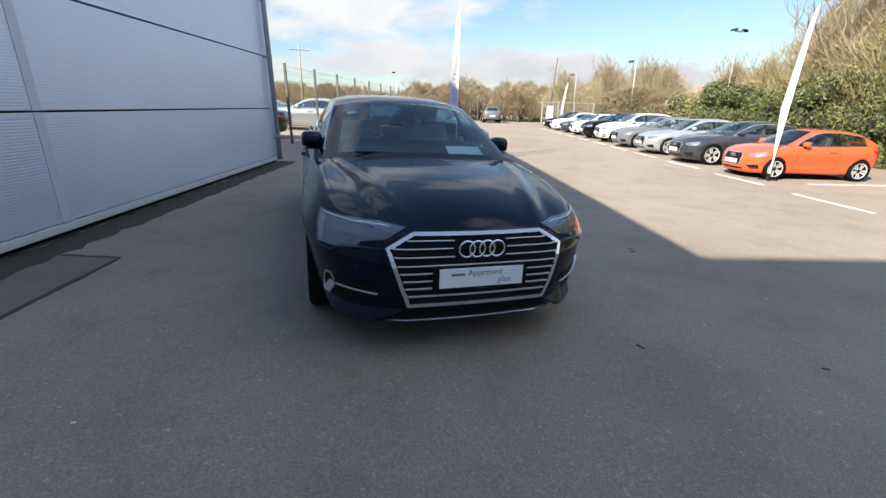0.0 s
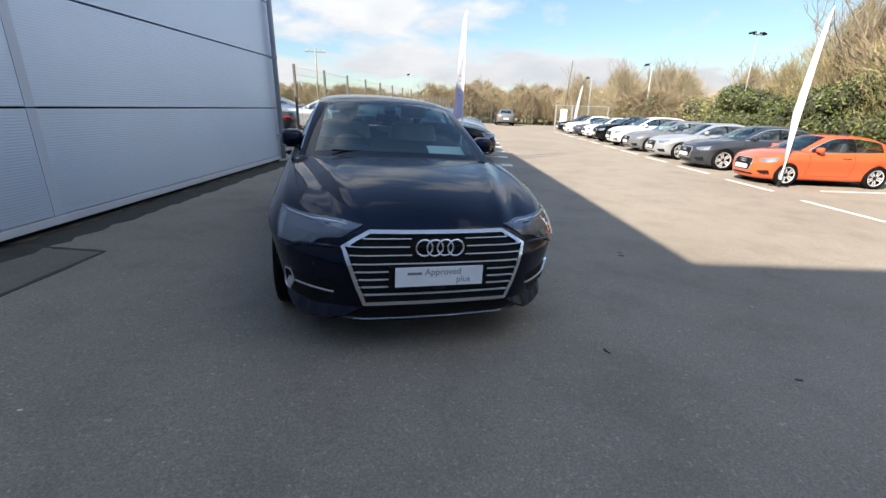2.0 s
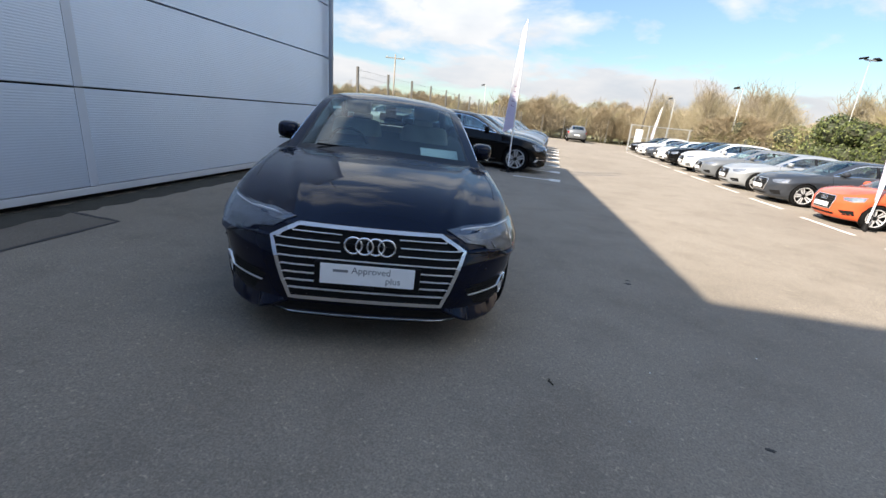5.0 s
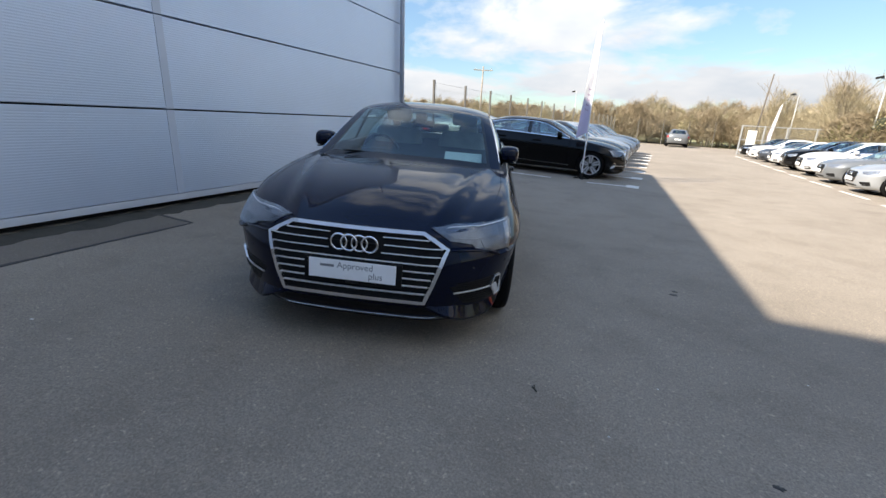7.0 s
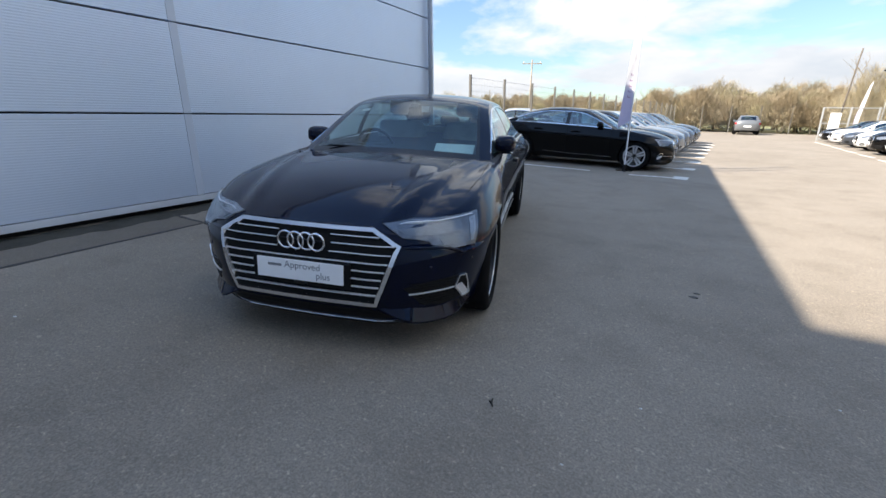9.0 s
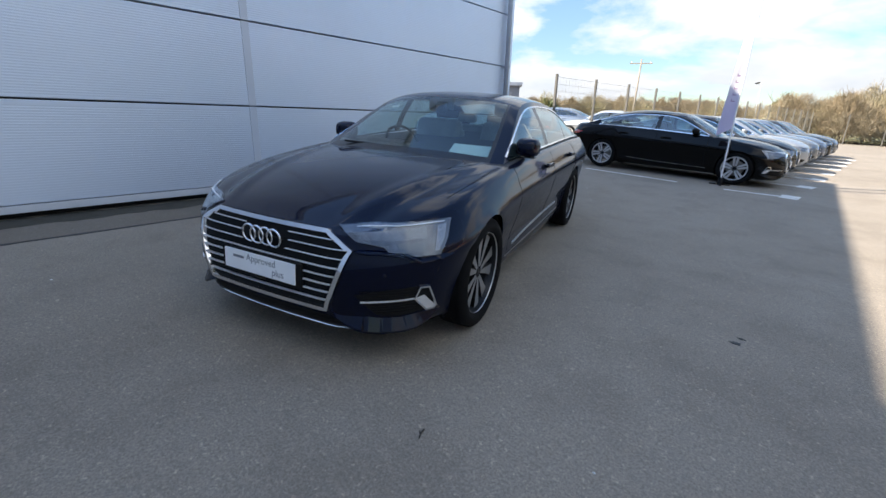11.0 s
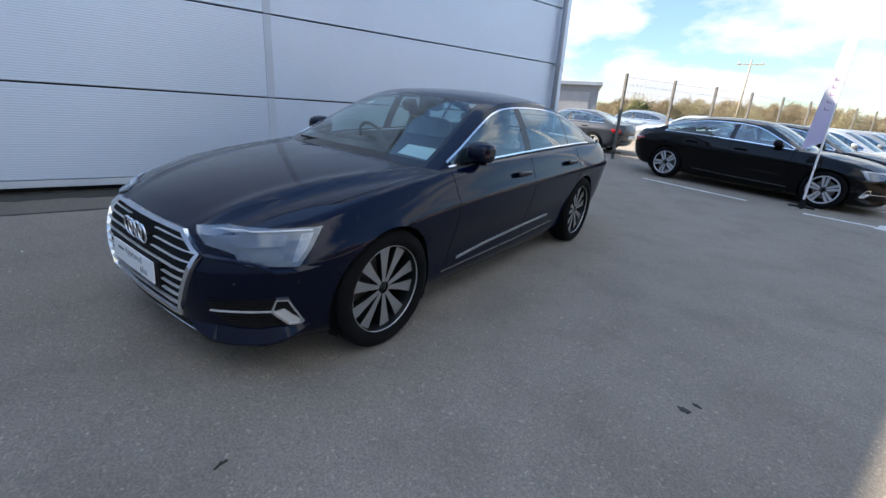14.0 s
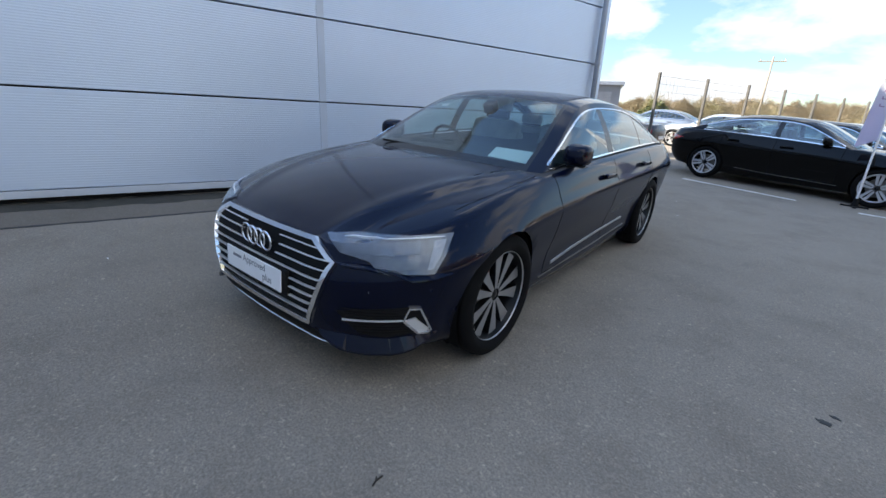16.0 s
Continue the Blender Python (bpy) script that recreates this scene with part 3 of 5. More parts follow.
def view_ray(view, a, b, sign=1):
    """The ray on which a point of a flat drawing lies: side (x, z), front (y, z), top (x, y), or an angle in degrees between front and side (q, z)."""
    if view == SIDE:
        return (a, 2.5 * sign, b), (0, -sign, 0)
    if view == FRONT:
        return (2.5, a, b), (-1, 0, 0)
    if view == TOP:
        return (a, b, 3), (0, 0, -1)
    k = radians(view)
    d = Vector((math.cos(k), math.sin(k) * sign, 0))
    e = Vector((-math.sin(k), math.cos(k) * sign, 0))
    return e * a + d * 3 + Vector((0, 0, b)), -d


def patch(tree, view, poly, lift, thick=0.006, step=0.04, sign=1):
    """A panel of the drawn outline that lies on the surface, raised by lift, with edges going back by thick."""
    bm = bmesh.new()
    bm.faces.new([bm.verts.new((a, b, 0)) for a, b in poly])
    for ax in (0, 1):
        lo, hi = min(p[ax] for p in poly), max(p[ax] for p in poly)
        n = int((hi - lo) / step)
        for i in range(1, n + 1):
            co, no = [0, 0, 0], [0, 0, 0]
            co[ax], no[ax] = lo + (hi - lo) * i / (n + 1), 1
            bmesh.ops.bisect_plane(bm, geom=bm.verts[:] + bm.edges[:] + bm.faces[:], plane_co=co, plane_no=no)
    back = {}
    for v in bm.verts:
        p, d = view_ray(view, v.co.x, v.co.y, sign)
        hit, no = cast(tree, p, d)
        v.co = hit + no * lift
        back[v] = no
    r = bmesh.ops.extrude_face_region(bm, geom=bm.faces[:])
    fresh = {v for v in r["geom"] if isinstance(v, bmesh.types.BMVert)}
    for v in list(bm.verts):
        if v in fresh:
            continue
        v.co -= back[v] * thick
    bmesh.ops.recalc_face_normals(bm, faces=bm.faces)
    return bm


def ribbon(tree, view, pts, width, lift, depth=0.004, step=0.03, sign=1, closed=False, peak=False, taper=0.0):
    """A strip with a rounded back that follows a drawn line over the surface."""
    if closed:
        pts = list(pts) + [pts[0]]
    fine = []
    for (a, b), (c, d) in zip(pts, pts[1:]):
        n = max(1, int(math.hypot(c - a, d - b) / step))
        fine += [(a + (c - a) * i / n, b + (d - b) * i / n) for i in range(n)]
    fine.append(pts[-1])
    hits = [cast(tree, *view_ray(view, a, b, sign)) for a, b in fine]
    return sweep([h for h, _ in hits], [n for _, n in hits], width, lift, depth, peak, taper)


def sweep(pos, nor, width, lift, depth, peak=False, taper=0.0):
    bm = bmesh.new()
    rows = []
    for i, (p, n) in enumerate(zip(pos, nor)):
        t = pos[min(i + 1, len(pos) - 1)] - pos[max(i - 1, 0)]
        e = min(i, len(pos) - 1 - i) / (len(pos) * taper) if taper else 1
        k = max(.06, math.sin(min(e, 1) * math.pi / 2))
        s = n.cross(t).normalized() * width / 2 * max(k, .35)
        hi, lo = lift * k, (lift - depth) if not taper else -.004
        rows.append([bm.verts.new(p + s + n * lo), bm.verts.new(p + s * (-.35 if peak else .75) + n * hi), bm.verts.new(p - s * .75 + n * hi), bm.verts.new(p - s + n * lo)])
    for a, b in zip(rows, rows[1:]):
        for k in range(4):
            bm.faces.new((a[k], a[(k + 1) % 4], b[(k + 1) % 4], b[k]))
    for r in (rows[0], rows[-1]):
        bm.faces.new(r)
    bmesh.ops.recalc_face_normals(bm, faces=bm.faces)
    return bm


def lathe(profile, n, axis="y"):
    """A turned body about the y axis from (radius, y) points."""
    bm = bmesh.new()
    rows = []
    for i in range(n):
        a = 2 * math.pi * i / n
        rows.append([bm.verts.new((r * math.cos(a), y, r * math.sin(a))) for r, y in profile])
    for i in range(n):
        p, q = rows[i], rows[(i + 1) % n]
        for k in range(len(profile) - 1):
            bm.faces.new((p[k], q[k], q[k + 1], p[k + 1]))
    bmesh.ops.recalc_face_normals(bm, faces=bm.faces)
    return bm


def torus(bm, c, r, t, m=24, k=8, axis="x", squash=1.0):
    rows = []
    for i in range(m):
        a = 2 * math.pi * i / m
        row = []
        for j in range(k):
            b = 2 * math.pi * j / k
            u, w = (r + t * math.cos(b)), t * math.sin(b)
            p = (w * squash, u * math.cos(a), u * math.sin(a)) if axis == "x" else (u * math.cos(a), w * squash, u * math.sin(a)) if axis == "y" else (u * math.cos(a), u * math.sin(a), w * squash)
            row.append(bm.verts.new(Vector(c) + Vector(p)))
        rows.append(row)
    for i in range(m):
        for j in range(k):
            bm.faces.new((rows[i][j], rows[(i + 1) % m][j], rows[(i + 1) % m][(j + 1) % k], rows[i][(j + 1) % k]))
    return bm


def prism(bm, poly, back, front, twist=None):
    """A block between the outline poly at y = back and y = front; poly holds (x, z)."""
    a = [bm.verts.new((x, back, z)) for x, z in poly]
    b = [bm.verts.new((x, front, z)) for x, z in poly]
    bm.faces.new(a)
    bm.faces.new(b[::-1])
    for i in range(len(poly)):
        j = (i + 1) % len(poly)
        bm.faces.new((a[i], b[i], b[j], a[j]))
    return bm


WHEELS = {}


def wheel_meshes(kind, R, w, fine):
    """Tyre, rim, spokes and cap of one wheel whose outer face looks along +y; shared by all wheels of the kind."""
    key = (kind, R, w, fine)
    if key in WHEELS:
        return WHEELS[key]
    n = 48 if fine else 24
    h, rr = w / 2, R * .735
    tyre = [(rr, h * .78), (rr + .012, h * .92), (rr + .04, h), (R - .05, h * 1.0), (R - .022, h * .93), (R - .006, h * .80), (R, h * .6), (R, h * .58), (R - .006, h * .55), (R - .006, h * .5), (R, h * .48), (R, h * .05), (R - .006, h * .03), (R - .006, -h * .03), (R, -h * .05), (R, -h * .6), (R - .01, -h * .85), (R - .05, -h), (rr, -h * .8)]
    out = {"tyre": (lathe(tyre, n), M_TYRE, True)}
    out["rim"] = (lathe([(rr + .001, h * .74), (rr - .001, h * .82), (rr - .003, h * .81), (rr - .004, h * .75)], n), M_RIM, True)
    if kind != "ten":
        out["rim"] = (lathe([(rr + .001, h * .74), (rr - .001, h * .84), (rr - .020, h * .80), (rr - .026, h * .70)], n), M_ALLOY_PALE, True)
    out["rim_barrel"] = (lathe([(rr - .006, h * .75), (rr - .010, h * .60), (rr - .018, h * .4), (rr - .03, -h * .3), (rr - .02, -h * .8)], n), M_ALLOY_DARK, True)
    out["brake_disc"] = (lathe([(.02, -.03), (rr * .66, -.03), (rr * .66, -.045), (.02, -.045)], n), M_STEEL, False)
    bm = bmesh.new()
    hub = h * .52
    if kind == "ten":
        for i in range(10):
            a = 2 * math.pi * i / 10 + radians(2.0) * (1 if i % 2 else -1)
            ca, sa = math.cos(a), math.sin(a)
            turn_ = lambda pts: [(x * ca - z * sa, x * sa + z * ca) for x, z in pts]
            r1 = rr - .006
            prism(bm, turn_([(.036, -.011), (r1 * .55, -.024), (r1, -.042), (r1, .040), (r1 * .55, .021), (.036, .011)]), hub - .04, hub)
            prism(bm, turn_([(.03, -.010), (.075, -.014), (.075, .012), (.03, .010)]), hub - .05, hub - .012)
        out["spoke"] = (bm, [M_ALLOY, M_ALLOY_DARK], False)
    else:
        k = 5
        for i in range(k):
            for sgn in (-1, 1):
                a = 2 * math.pi * i / k + math.pi / 2
                ca, sa = math.cos(a), math.sin(a)
                r0, r1 = .045, rr - .008
                pts = [(r0, sgn * .004), (r1, sgn * .013), (r1, sgn * .066), (r0 + .02, sgn * .038)]
                q = [(x * ca - z * sa, x * sa + z * ca) for x, z in pts]
                prism(bm, q, hub - .04, hub)
        out["spoke"] = (bm, [M_ALLOY_PALE, M_ALLOY_DARK], False)
    bmesh.ops.recalc_face_normals(bm, faces=bm.faces)
    for f in bm.faces:
        f.material_index = 0 if f.normal.y > .7 and (kind != "ten" or f.calc_center_median().y > hub - .004) else 1
    out["wheel_cap"] = (lathe([(.001, hub + .001), (.022, hub), (.026, hub - .004), (.032, hub - .012), (.036, hub - .03), (.036, hub - .06)], 24), M_ALLOY_DARK, True)
    done = {}
    for name, (b, mats, smooth) in out.items():
        me = bpy.data.meshes.new(name)
        b.to_mesh(me)
        b.free()
        for m in (mats if isinstance(mats, list) else [mats]):
            me.materials.append(m)
        me.polygons.foreach_set("use_smooth", [smooth] * len(me.polygons))
        done[name] = me
    WHEELS[key] = done
    return done


def add_wheels(car, s, kind, fine):
    for x in (s.ax, s.ax - s.wb):
        for sgn in (1, -1):
            meshes = wheel_meshes(kind, s.tyre, s.tyre_w, fine)
            w = new("wheel", meshes["tyre"])
            w.name = "wheel"
            w.parent = car
            w.matrix_local = Matrix.Translation((x, sgn * (s.track - .005), s.tyre)) @ pose(0, 0, 0, 0, 0, 0 if sgn > 0 else 180) @ pose(0, 0, 0, 0, 11 + 23 * (x < -1) + 9 * sgn, 0)
            tagged(w, "black rubber tyre on an alloy rim")
            for nm in ("rim", "rim_barrel", "spoke", "wheel_cap", "brake_disc"):
                o = new(nm, meshes[nm])
                o.parent = w


def lerp3(pts, t):
    """A point at the share t along a list of points, eased through them."""
    n = len(pts) - 1
    u = min(max(t, 0), 1) * n
    i = min(int(u), n - 1)
    f = u - i
    p = [Vector(pts[max(0, min(n, i + k))]) for k in (-1, 0, 1, 2)]
    return .5 * ((2 * p[1]) + (p[2] - p[0]) * f + (2 * p[0] - 5 * p[1] + 4 * p[2] - p[3]) * f * f + (3 * p[1] - p[0] - 3 * p[2] + p[3]) * f ** 3)


def build_cabin(car, s, paint, fine, black_pillars=True):
    """Roof, screens, pillars and side windows."""
    ns, nk = (96, 56) if fine else (30, 10)
    verts, grid = [], []
    for i in range(ns + 1):
        t = i / ns
        r = lerp3(s.rail, t)
        c = lerp3([(x, 0, z) for x, z in s.ridge], t)
        row = []
        for k in range(nk + 1):
            u = 1 - 2 * k / nk
            a = abs(u)
            e = a ** 2.6
            p = (c.x + (r.x - c.x) * e, r.y * u, c.z + (r.z - c.z) * (a ** 2.2 * .72 + a ** 7 * .28))
            verts.append(p)
            row.append(len(verts) - 1)
        grid.append(row)
    kinds = {}
    a0, a1 = s.screen
    b0, b1 = s.rear_screen
    edge = max(1, round(nk * .045))
    for i in range(ns):
        t = (i + .5) / ns
        for k in range(nk):
            f = (grid[i][k], grid[i + 1][k], grid[i + 1][k + 1], grid[i][k + 1])
            inner = edge <= k < nk - edge
            if inner and a0 <= t <= a1:
                kind = "windscreen" if fine and t > .03 and edge < k < nk - edge - 1 and t < a1 - .015 else "screen_border" if fine else "windscreen"
            elif inner and b0 <= t <= b1 - .03:
                kind = "rear_screen"
            else:
                kind = "roof"
            kinds.setdefault(kind, []).append(f)
    allf = [f for fs in kinds.values() for f in fs]
    normals, _, roof_tree = whole_normals(verts, allf)
    if normals[grid[ns // 2][nk // 2]].z < 0:
        normals = [-n for n in normals]
        kinds = {k: [f[::-1] for f in fs] for k, fs in kinds.items()}
    labels = {"windscreen": "clear raked glass", "rear_screen": "clear glass", "roof": "", "screen_border": "black printed glass edge"}
    for kind, fs in kinds.items():
        mat = paint if kind == "roof" else M_BLACK_GLOSS if kind == "screen_border" else M_SCREEN if kind == "windscreen" else M_GLASS
        o = sheet_part(kind, verts, fs, normals, mat, car, labels[kind])
        if kind in ("windscreen", "rear_screen"):
            o.visible_shadow = False
    if fine:
        bm = bmesh.new()
        rows = [[bm.verts.new(Vector(verts[k]) - Vector((0, 0, .028))) for k in row[edge:nk - edge + 1]] for i, row in enumerate(grid) if a1 + .02 <= i / ns <= b0 + .04]
        for a, b in zip(rows, rows[1:]):
            for k in range(len(a) - 1):
                bm.faces.new((a[k], a[k + 1], b[k + 1], b[k]))
        part("roof_lining", bm, M_LINING, car, "pale cloth lining", True)
    # sides
    for sgn in (1, -1):
        sv, cols = [], []
        nx = 84 if fine else 34
        x0, x1 = s.rail[0][0], s.rail[-1][0]
        fr = [lerp3(s.rail, k / 300) for k in range(301)]
        fx = np.array([p.x for p in fr])[::-1]
        ry = np.array([p.y for p in fr])[::-1]
        rz = np.array([p.z for p in fr])[::-1]
        nr = 8
        for i in range(nx + 1):
            x = x0 + (x1 - x0) * i / nx
            top = Vector((x, float(np.interp(x, fx, ry)), float(np.interp(x, fx, rz))))
            bot = Vector((x, s.belt_y(x), min(s.belt_z(x), top.z - .002)))
            col = []
            for k in range(nr + 1):
                q = k / nr
                p = bot.lerp(top, q)
                p.y += .018 * math.sin(math.pi * q) * min(1, (top.z - bot.z) * 3)
                sv.append((p.x, p.y * sgn, p.z))
                col.append(len(sv) - 1)
            cols.append(col)
        groups = {}
        for i in range(nx):
            xm = x0 + (x1 - x0) * (i + .5) / nx
            for k in range(nr):
                f = (cols[i][k], cols[i][k + 1], cols[i + 1][k + 1], cols[i + 1][k])
                name = ("pillar", 0)
                for wi, (wn_, a, b) in enumerate(s.windows):
                    if b < xm < a and k < nr - 1:
                        name = (wn_, wi)
                if name[0] == "pillar":
                    inside = s.windows[-1][2] < xm < s.windows[0][1]
                    gap = sum(xm < a for _, a, b in s.windows)
                    name = ("pillar_trim", gap) if inside and black_pillars and k < nr - 1 else ("pillar", 0)
                groups.setdefault(name, []).append(f)
        allf = [f for fs in groups.values() for f in fs]
        sn, _, tree = whole_normals(sv, allf)
        flip = sn[cols[nx // 2][nr // 2]].y * sgn < 0
        if flip:
            sn = [-n for n in sn]
        for (name, _), fs in groups.items():
            me_n = Vector(sv[fs[0][1]]) - Vector(sv[fs[0][0]])
            me_m = Vector(sv[fs[0][2]]) - Vector(sv[fs[0][0]])
            if me_n.cross(me_m).y * sgn < 0:
                fs = [f[::-1] for f in fs]
            mat = {"pillar": paint, "pillar_trim": M_BLACK_GLOSS}.get(name, M_GLASS)
            o = sheet_part(name, sv, fs, sn, mat, car)
            if mat is M_GLASS:
                o.visible_shadow = False
        # bright surround of the windows
        a, b = s.windows[0][1] + .05, s.windows[-1][2] - .05
        pts, nor = [], []
        seq = []
        for i in range(41):
            x = a + (b - a) * i / 40
            tz = float(np.interp(x, fx, rz))
            seq.append((x, s.belt_z(x) + .006))
        up = []
        for i in range(41):
            x = b + (a - b) * i / 40
            tz, bz = float(np.interp(x, fx, rz)), s.belt_z(x)
            up.append((x, max(bz + .008, bz + (tz - bz) * .885)))
        for run in (seq, up):
            pos, nrm = [], []
            for x, z in run:
                hit, no = cast(tree, (x, 2.5 * sgn, z), (0, -sgn, 0))
                pos.append(hit)
                nrm.append(no)
            part("window_trim", sweep(pos, nrm, .017 if fine else .022, .006, .006), M_CHROME, car, "bright chrome strip")
    return roof_tree


def seat(car, x, y, mat, fine):
    m = Matrix.Translation((x, y, .62))
    bm = bmesh.new()
    box(bm, -.09, -.25, 0, .09, .25, .60, .06, m @ pose(0, 0, 0, 0, -16, 0))
    box(bm, -.11, -.27, .05, .03, -.18, .52, .04, m @ pose(0, 0, 0, 0, -16, 0))
    box(bm, -.11, .18, .05, .03, .27, .52, .04, m @ pose(0, 0, 0, 0, -16, 0))
    st = part("seat", bm, mat, car, "pale leather front seat" if fine else "", True)
    bm = bmesh.new()
    box(bm, -.05, -.14, .66, .05, .14, .83, .04, m @ pose(0, 0, 0, 0, -12, 0))
    part("headrest", bm, mat, st, "", True)


def build_interior(car, s, seat_mat, fine):
    sx = s.cowl / -.47
    dz = s.belt_z(-1) - .975
    for y in (.37, -.37):
        seat(car, -1.72 * sx, y, seat_mat, fine)
    bm = bmesh.new()
    box(bm, -2.66 * sx, -.62, .80 + dz, -2.5 * sx, .62, 1.10 + dz, .05)
    for y in (-.38, 0, .38):
        box(bm, -2.66 * sx, y - .12, 1.12 + dz, -2.57 * sx, y + .12, 1.22 + dz, .03)
    part("rear_bench", bm, seat_mat, car, "", True)
    bm = bmesh.new()
    box(bm, -.98 * sx, -.70, .80 + dz, -.60 * sx, .70, .965 + dz, .05)
    box(bm, -1.0 * sx, -.62, .9 + dz, -.85 * sx, -.20, 1.0 + dz, .04)
    part("dashboard", bm, M_DARK, car, "", True)
    bm = bmesh.new()
    torus(bm, (0, 0, 0), .175, .014, 24, 6, "x")
    box(bm, -.01, -.17, -.02, .01, .17, .02, .006)
    box(bm, -.02, -.06, -.05, .015, .06, .05, .015)
    w = part("steering_wheel", bm, M_DARK, car, "", True)
    w.matrix_local = Matrix.Translation((-1.10 * sx, -.37, .95 + dz)) @ pose(0, 0, 0, 0, 24, 0)


def add_mirrors(car, s, paint, fine):
    x, y, z = s.mirror
    for sgn in (1, -1):
        bm = bmesh.new()
        bmesh.ops.create_uvsphere(bm, u_segments=20 if fine else 10, v_segments=12 if fine else 7, radius=1)
        for v in bm.verts:
            c = v.co
            c.x = max(c.x, -.45)
            e = .75 if c.z < 0 else 1.0
            v.co = Vector((c.x * .10, (math.copysign(abs(c.y) ** .55, c.y)) * .088, math.copysign(abs(c.z) ** .6, c.z) * .080 * e))
        for v in bm.verts:
            v.co += Vector((x - (v.co.y) * .12, sgn * (y + .05) + v.co.y * 0, z))
        ob = part("mirror", bm, paint, car, "door mirror in the body colour", True)
        bm = bmesh.new()
        box(bm, x - .035, min(sgn * (y - .11), sgn * (y + .01)), z - .110, x + .035, max(sgn * (y - .11), sgn * (y + .01)), z - .068, .014)
        part("mirror_arm", bm, M_BLACK_GLOSS, ob)
        bm = bmesh.new()
        box(bm, x - .050, sgn * (y + .05) - .075, z - .045, x - .047, sgn * (y + .05) + .075, z + .06, .001)
        part("mirror_glass", bm, M_CHROME, ob)
        if fine:
            bm = bmesh.new()
            box(bm, x - .03, sgn * (y + .05) - .07, z - .068, x + .06, sgn * (y + .05) + .07, z - .060, .002)
            part("mirror_foot", bm, M_BLACK_GLOSS, ob)


def build_car(s, paint, label, seat_mat, face, wheel_kind="five", fine=False, plate=True):
    """One car with all its parts, standing at the origin with its front axle over it."""
    car = new("car")
    tagged(car, label, "car")
    flat, faces = body_grid(s, fine)
    normals, order, tree = whole_normals(flat, [f[0] for f in faces])
    d0 = s.doors
    groups = {}
    for f, (_, kind, v) in zip(order, faces):
        c = sum((Vector(flat[i]) for i in f), Vector()) / len(f)
        if kind == "side":
            sd = "l" if c.y > 0 else "r"
            edge = s.nose(.5) - s.front_l * .62
            if c.x > edge:
                kind, sd = "front_bumper", ""
            elif c.x < s.tail(.5) + s.rear_l * .9:
                kind, sd = "rear_bumper", ""
            elif v < .07:
                kind = "sill"
            elif c.x > d0[0]:
                kind = "wing"
            elif c.x > d0[1]:
                kind = "door"
            elif len(d0) > 2 and c.x > d0[2]:
                kind, sd = "door", sd + "b"
            else:
                kind = "rear_wing"
            groups.setdefault((kind, sd), []).append(f)
        else:
            groups.setdefault((kind, ""), []).append(f)
    for (kind, sd), fs in groups.items():
        mat = {"cabin_floor": M_DARK, "underbody": M_TYRE}.get(kind, paint)
        sheet_part(kind, flat, fs, normals if kind != "underbody" else None, mat, car)
    # liners of the wheel arches
    for x in (s.ax, s.ax - s.wb):
        for sgn in (1, -1):
            bm = bmesh.new()
            rows = []
            for i in range(29):
                a = radians(-28 + 236 * i / 28)
                rows.append([bm.verts.new((x + r * math.cos(a), sgn * y, s.tyre + r * math.sin(a))) for r, y in ((s.arch + .004, s.width(.45) - .012), (s.arch + .002, s.width(.45) - .055), (s.arch + .02, .45), (.05, .45))])
            for p, q in zip(rows, rows[1:]):
                for k in range(3):
                    bm.faces.new((p[k], q[k], q[k + 1], p[k + 1]))
            part("wheel_arch_liner", bm, M_TYRE, car)
    roof_tree = build_cabin(car, s, paint, fine)
    build_interior(car, s, seat_mat, fine)
    add_wheels(car, s, wheel_kind, fine)
    add_mirrors(car, s, paint, fine)
    # shut lines of doors and bonnet
    gap = .006 if fine else .010
    zt = lambda x: s.belt_z(x) - .012
    for sgn in (1, -1):
        for x in d0:
            lo = .30
            if abs(x - s.ax + s.wb) < s.arch + .05:
                lo = s.tyre + math.sqrt(max(0, (s.arch + .02) ** 2 - (x - s.ax + s.wb) ** 2)) + .01
            part("shut_line", ribbon(tree, SIDE, [(x, lo), (x - .02, .62), (x, zt(x))], gap, .0015, .002, sign=sgn), M_TYRE, car)
        a, b = d0[0], max(d0[-1], -s.wb + s.arch + .03)
        part("shut_line", ribbon(tree, SIDE, [(a, .30), (b, .30)], gap, .0015, .002, sign=sgn), M_TYRE, car)
        for x in s.handles:
            z = s.belt_z(x) - .148
            hit, no = cast(tree, (x, 2.5 * sgn, z), (0, -sgn, 0))
            bm = bmesh.new()
            box(bm, -.115, -.014, -.019, .115, .014, .019, .011)
            m = Matrix.Translation(hit + no * .026) @ pose(0, 0, 0, 0, -2, 0)
            bmesh.ops.transform(bm, matrix=m, verts=bm.verts)
            h = part("door_handle", bm, paint, car, "", True)
            for dx in (-.10, .10):
                bm = bmesh.new()
                box(bm, dx - .012, -.03, -.010, dx + .012, .003, .010, .002)
                bmesh.ops.transform(bm, matrix=m, verts=bm.verts)
                part("handle_mount", bm, M_BLACK_GLOSS, h)
            bm = bmesh.new()
            bmesh.ops.create_uvsphere(bm, u_segments=12, v_segments=8, radius=1, matrix=Matrix.Translation(hit - no * .012) @ Matrix.Diagonal((.085, .016, .032, 1)))
            part("handle_recess", bm, M_BLACK_MATT, h, "", True)
    face(car, s, tree, paint, fine)
    return car, tree, roof_tree


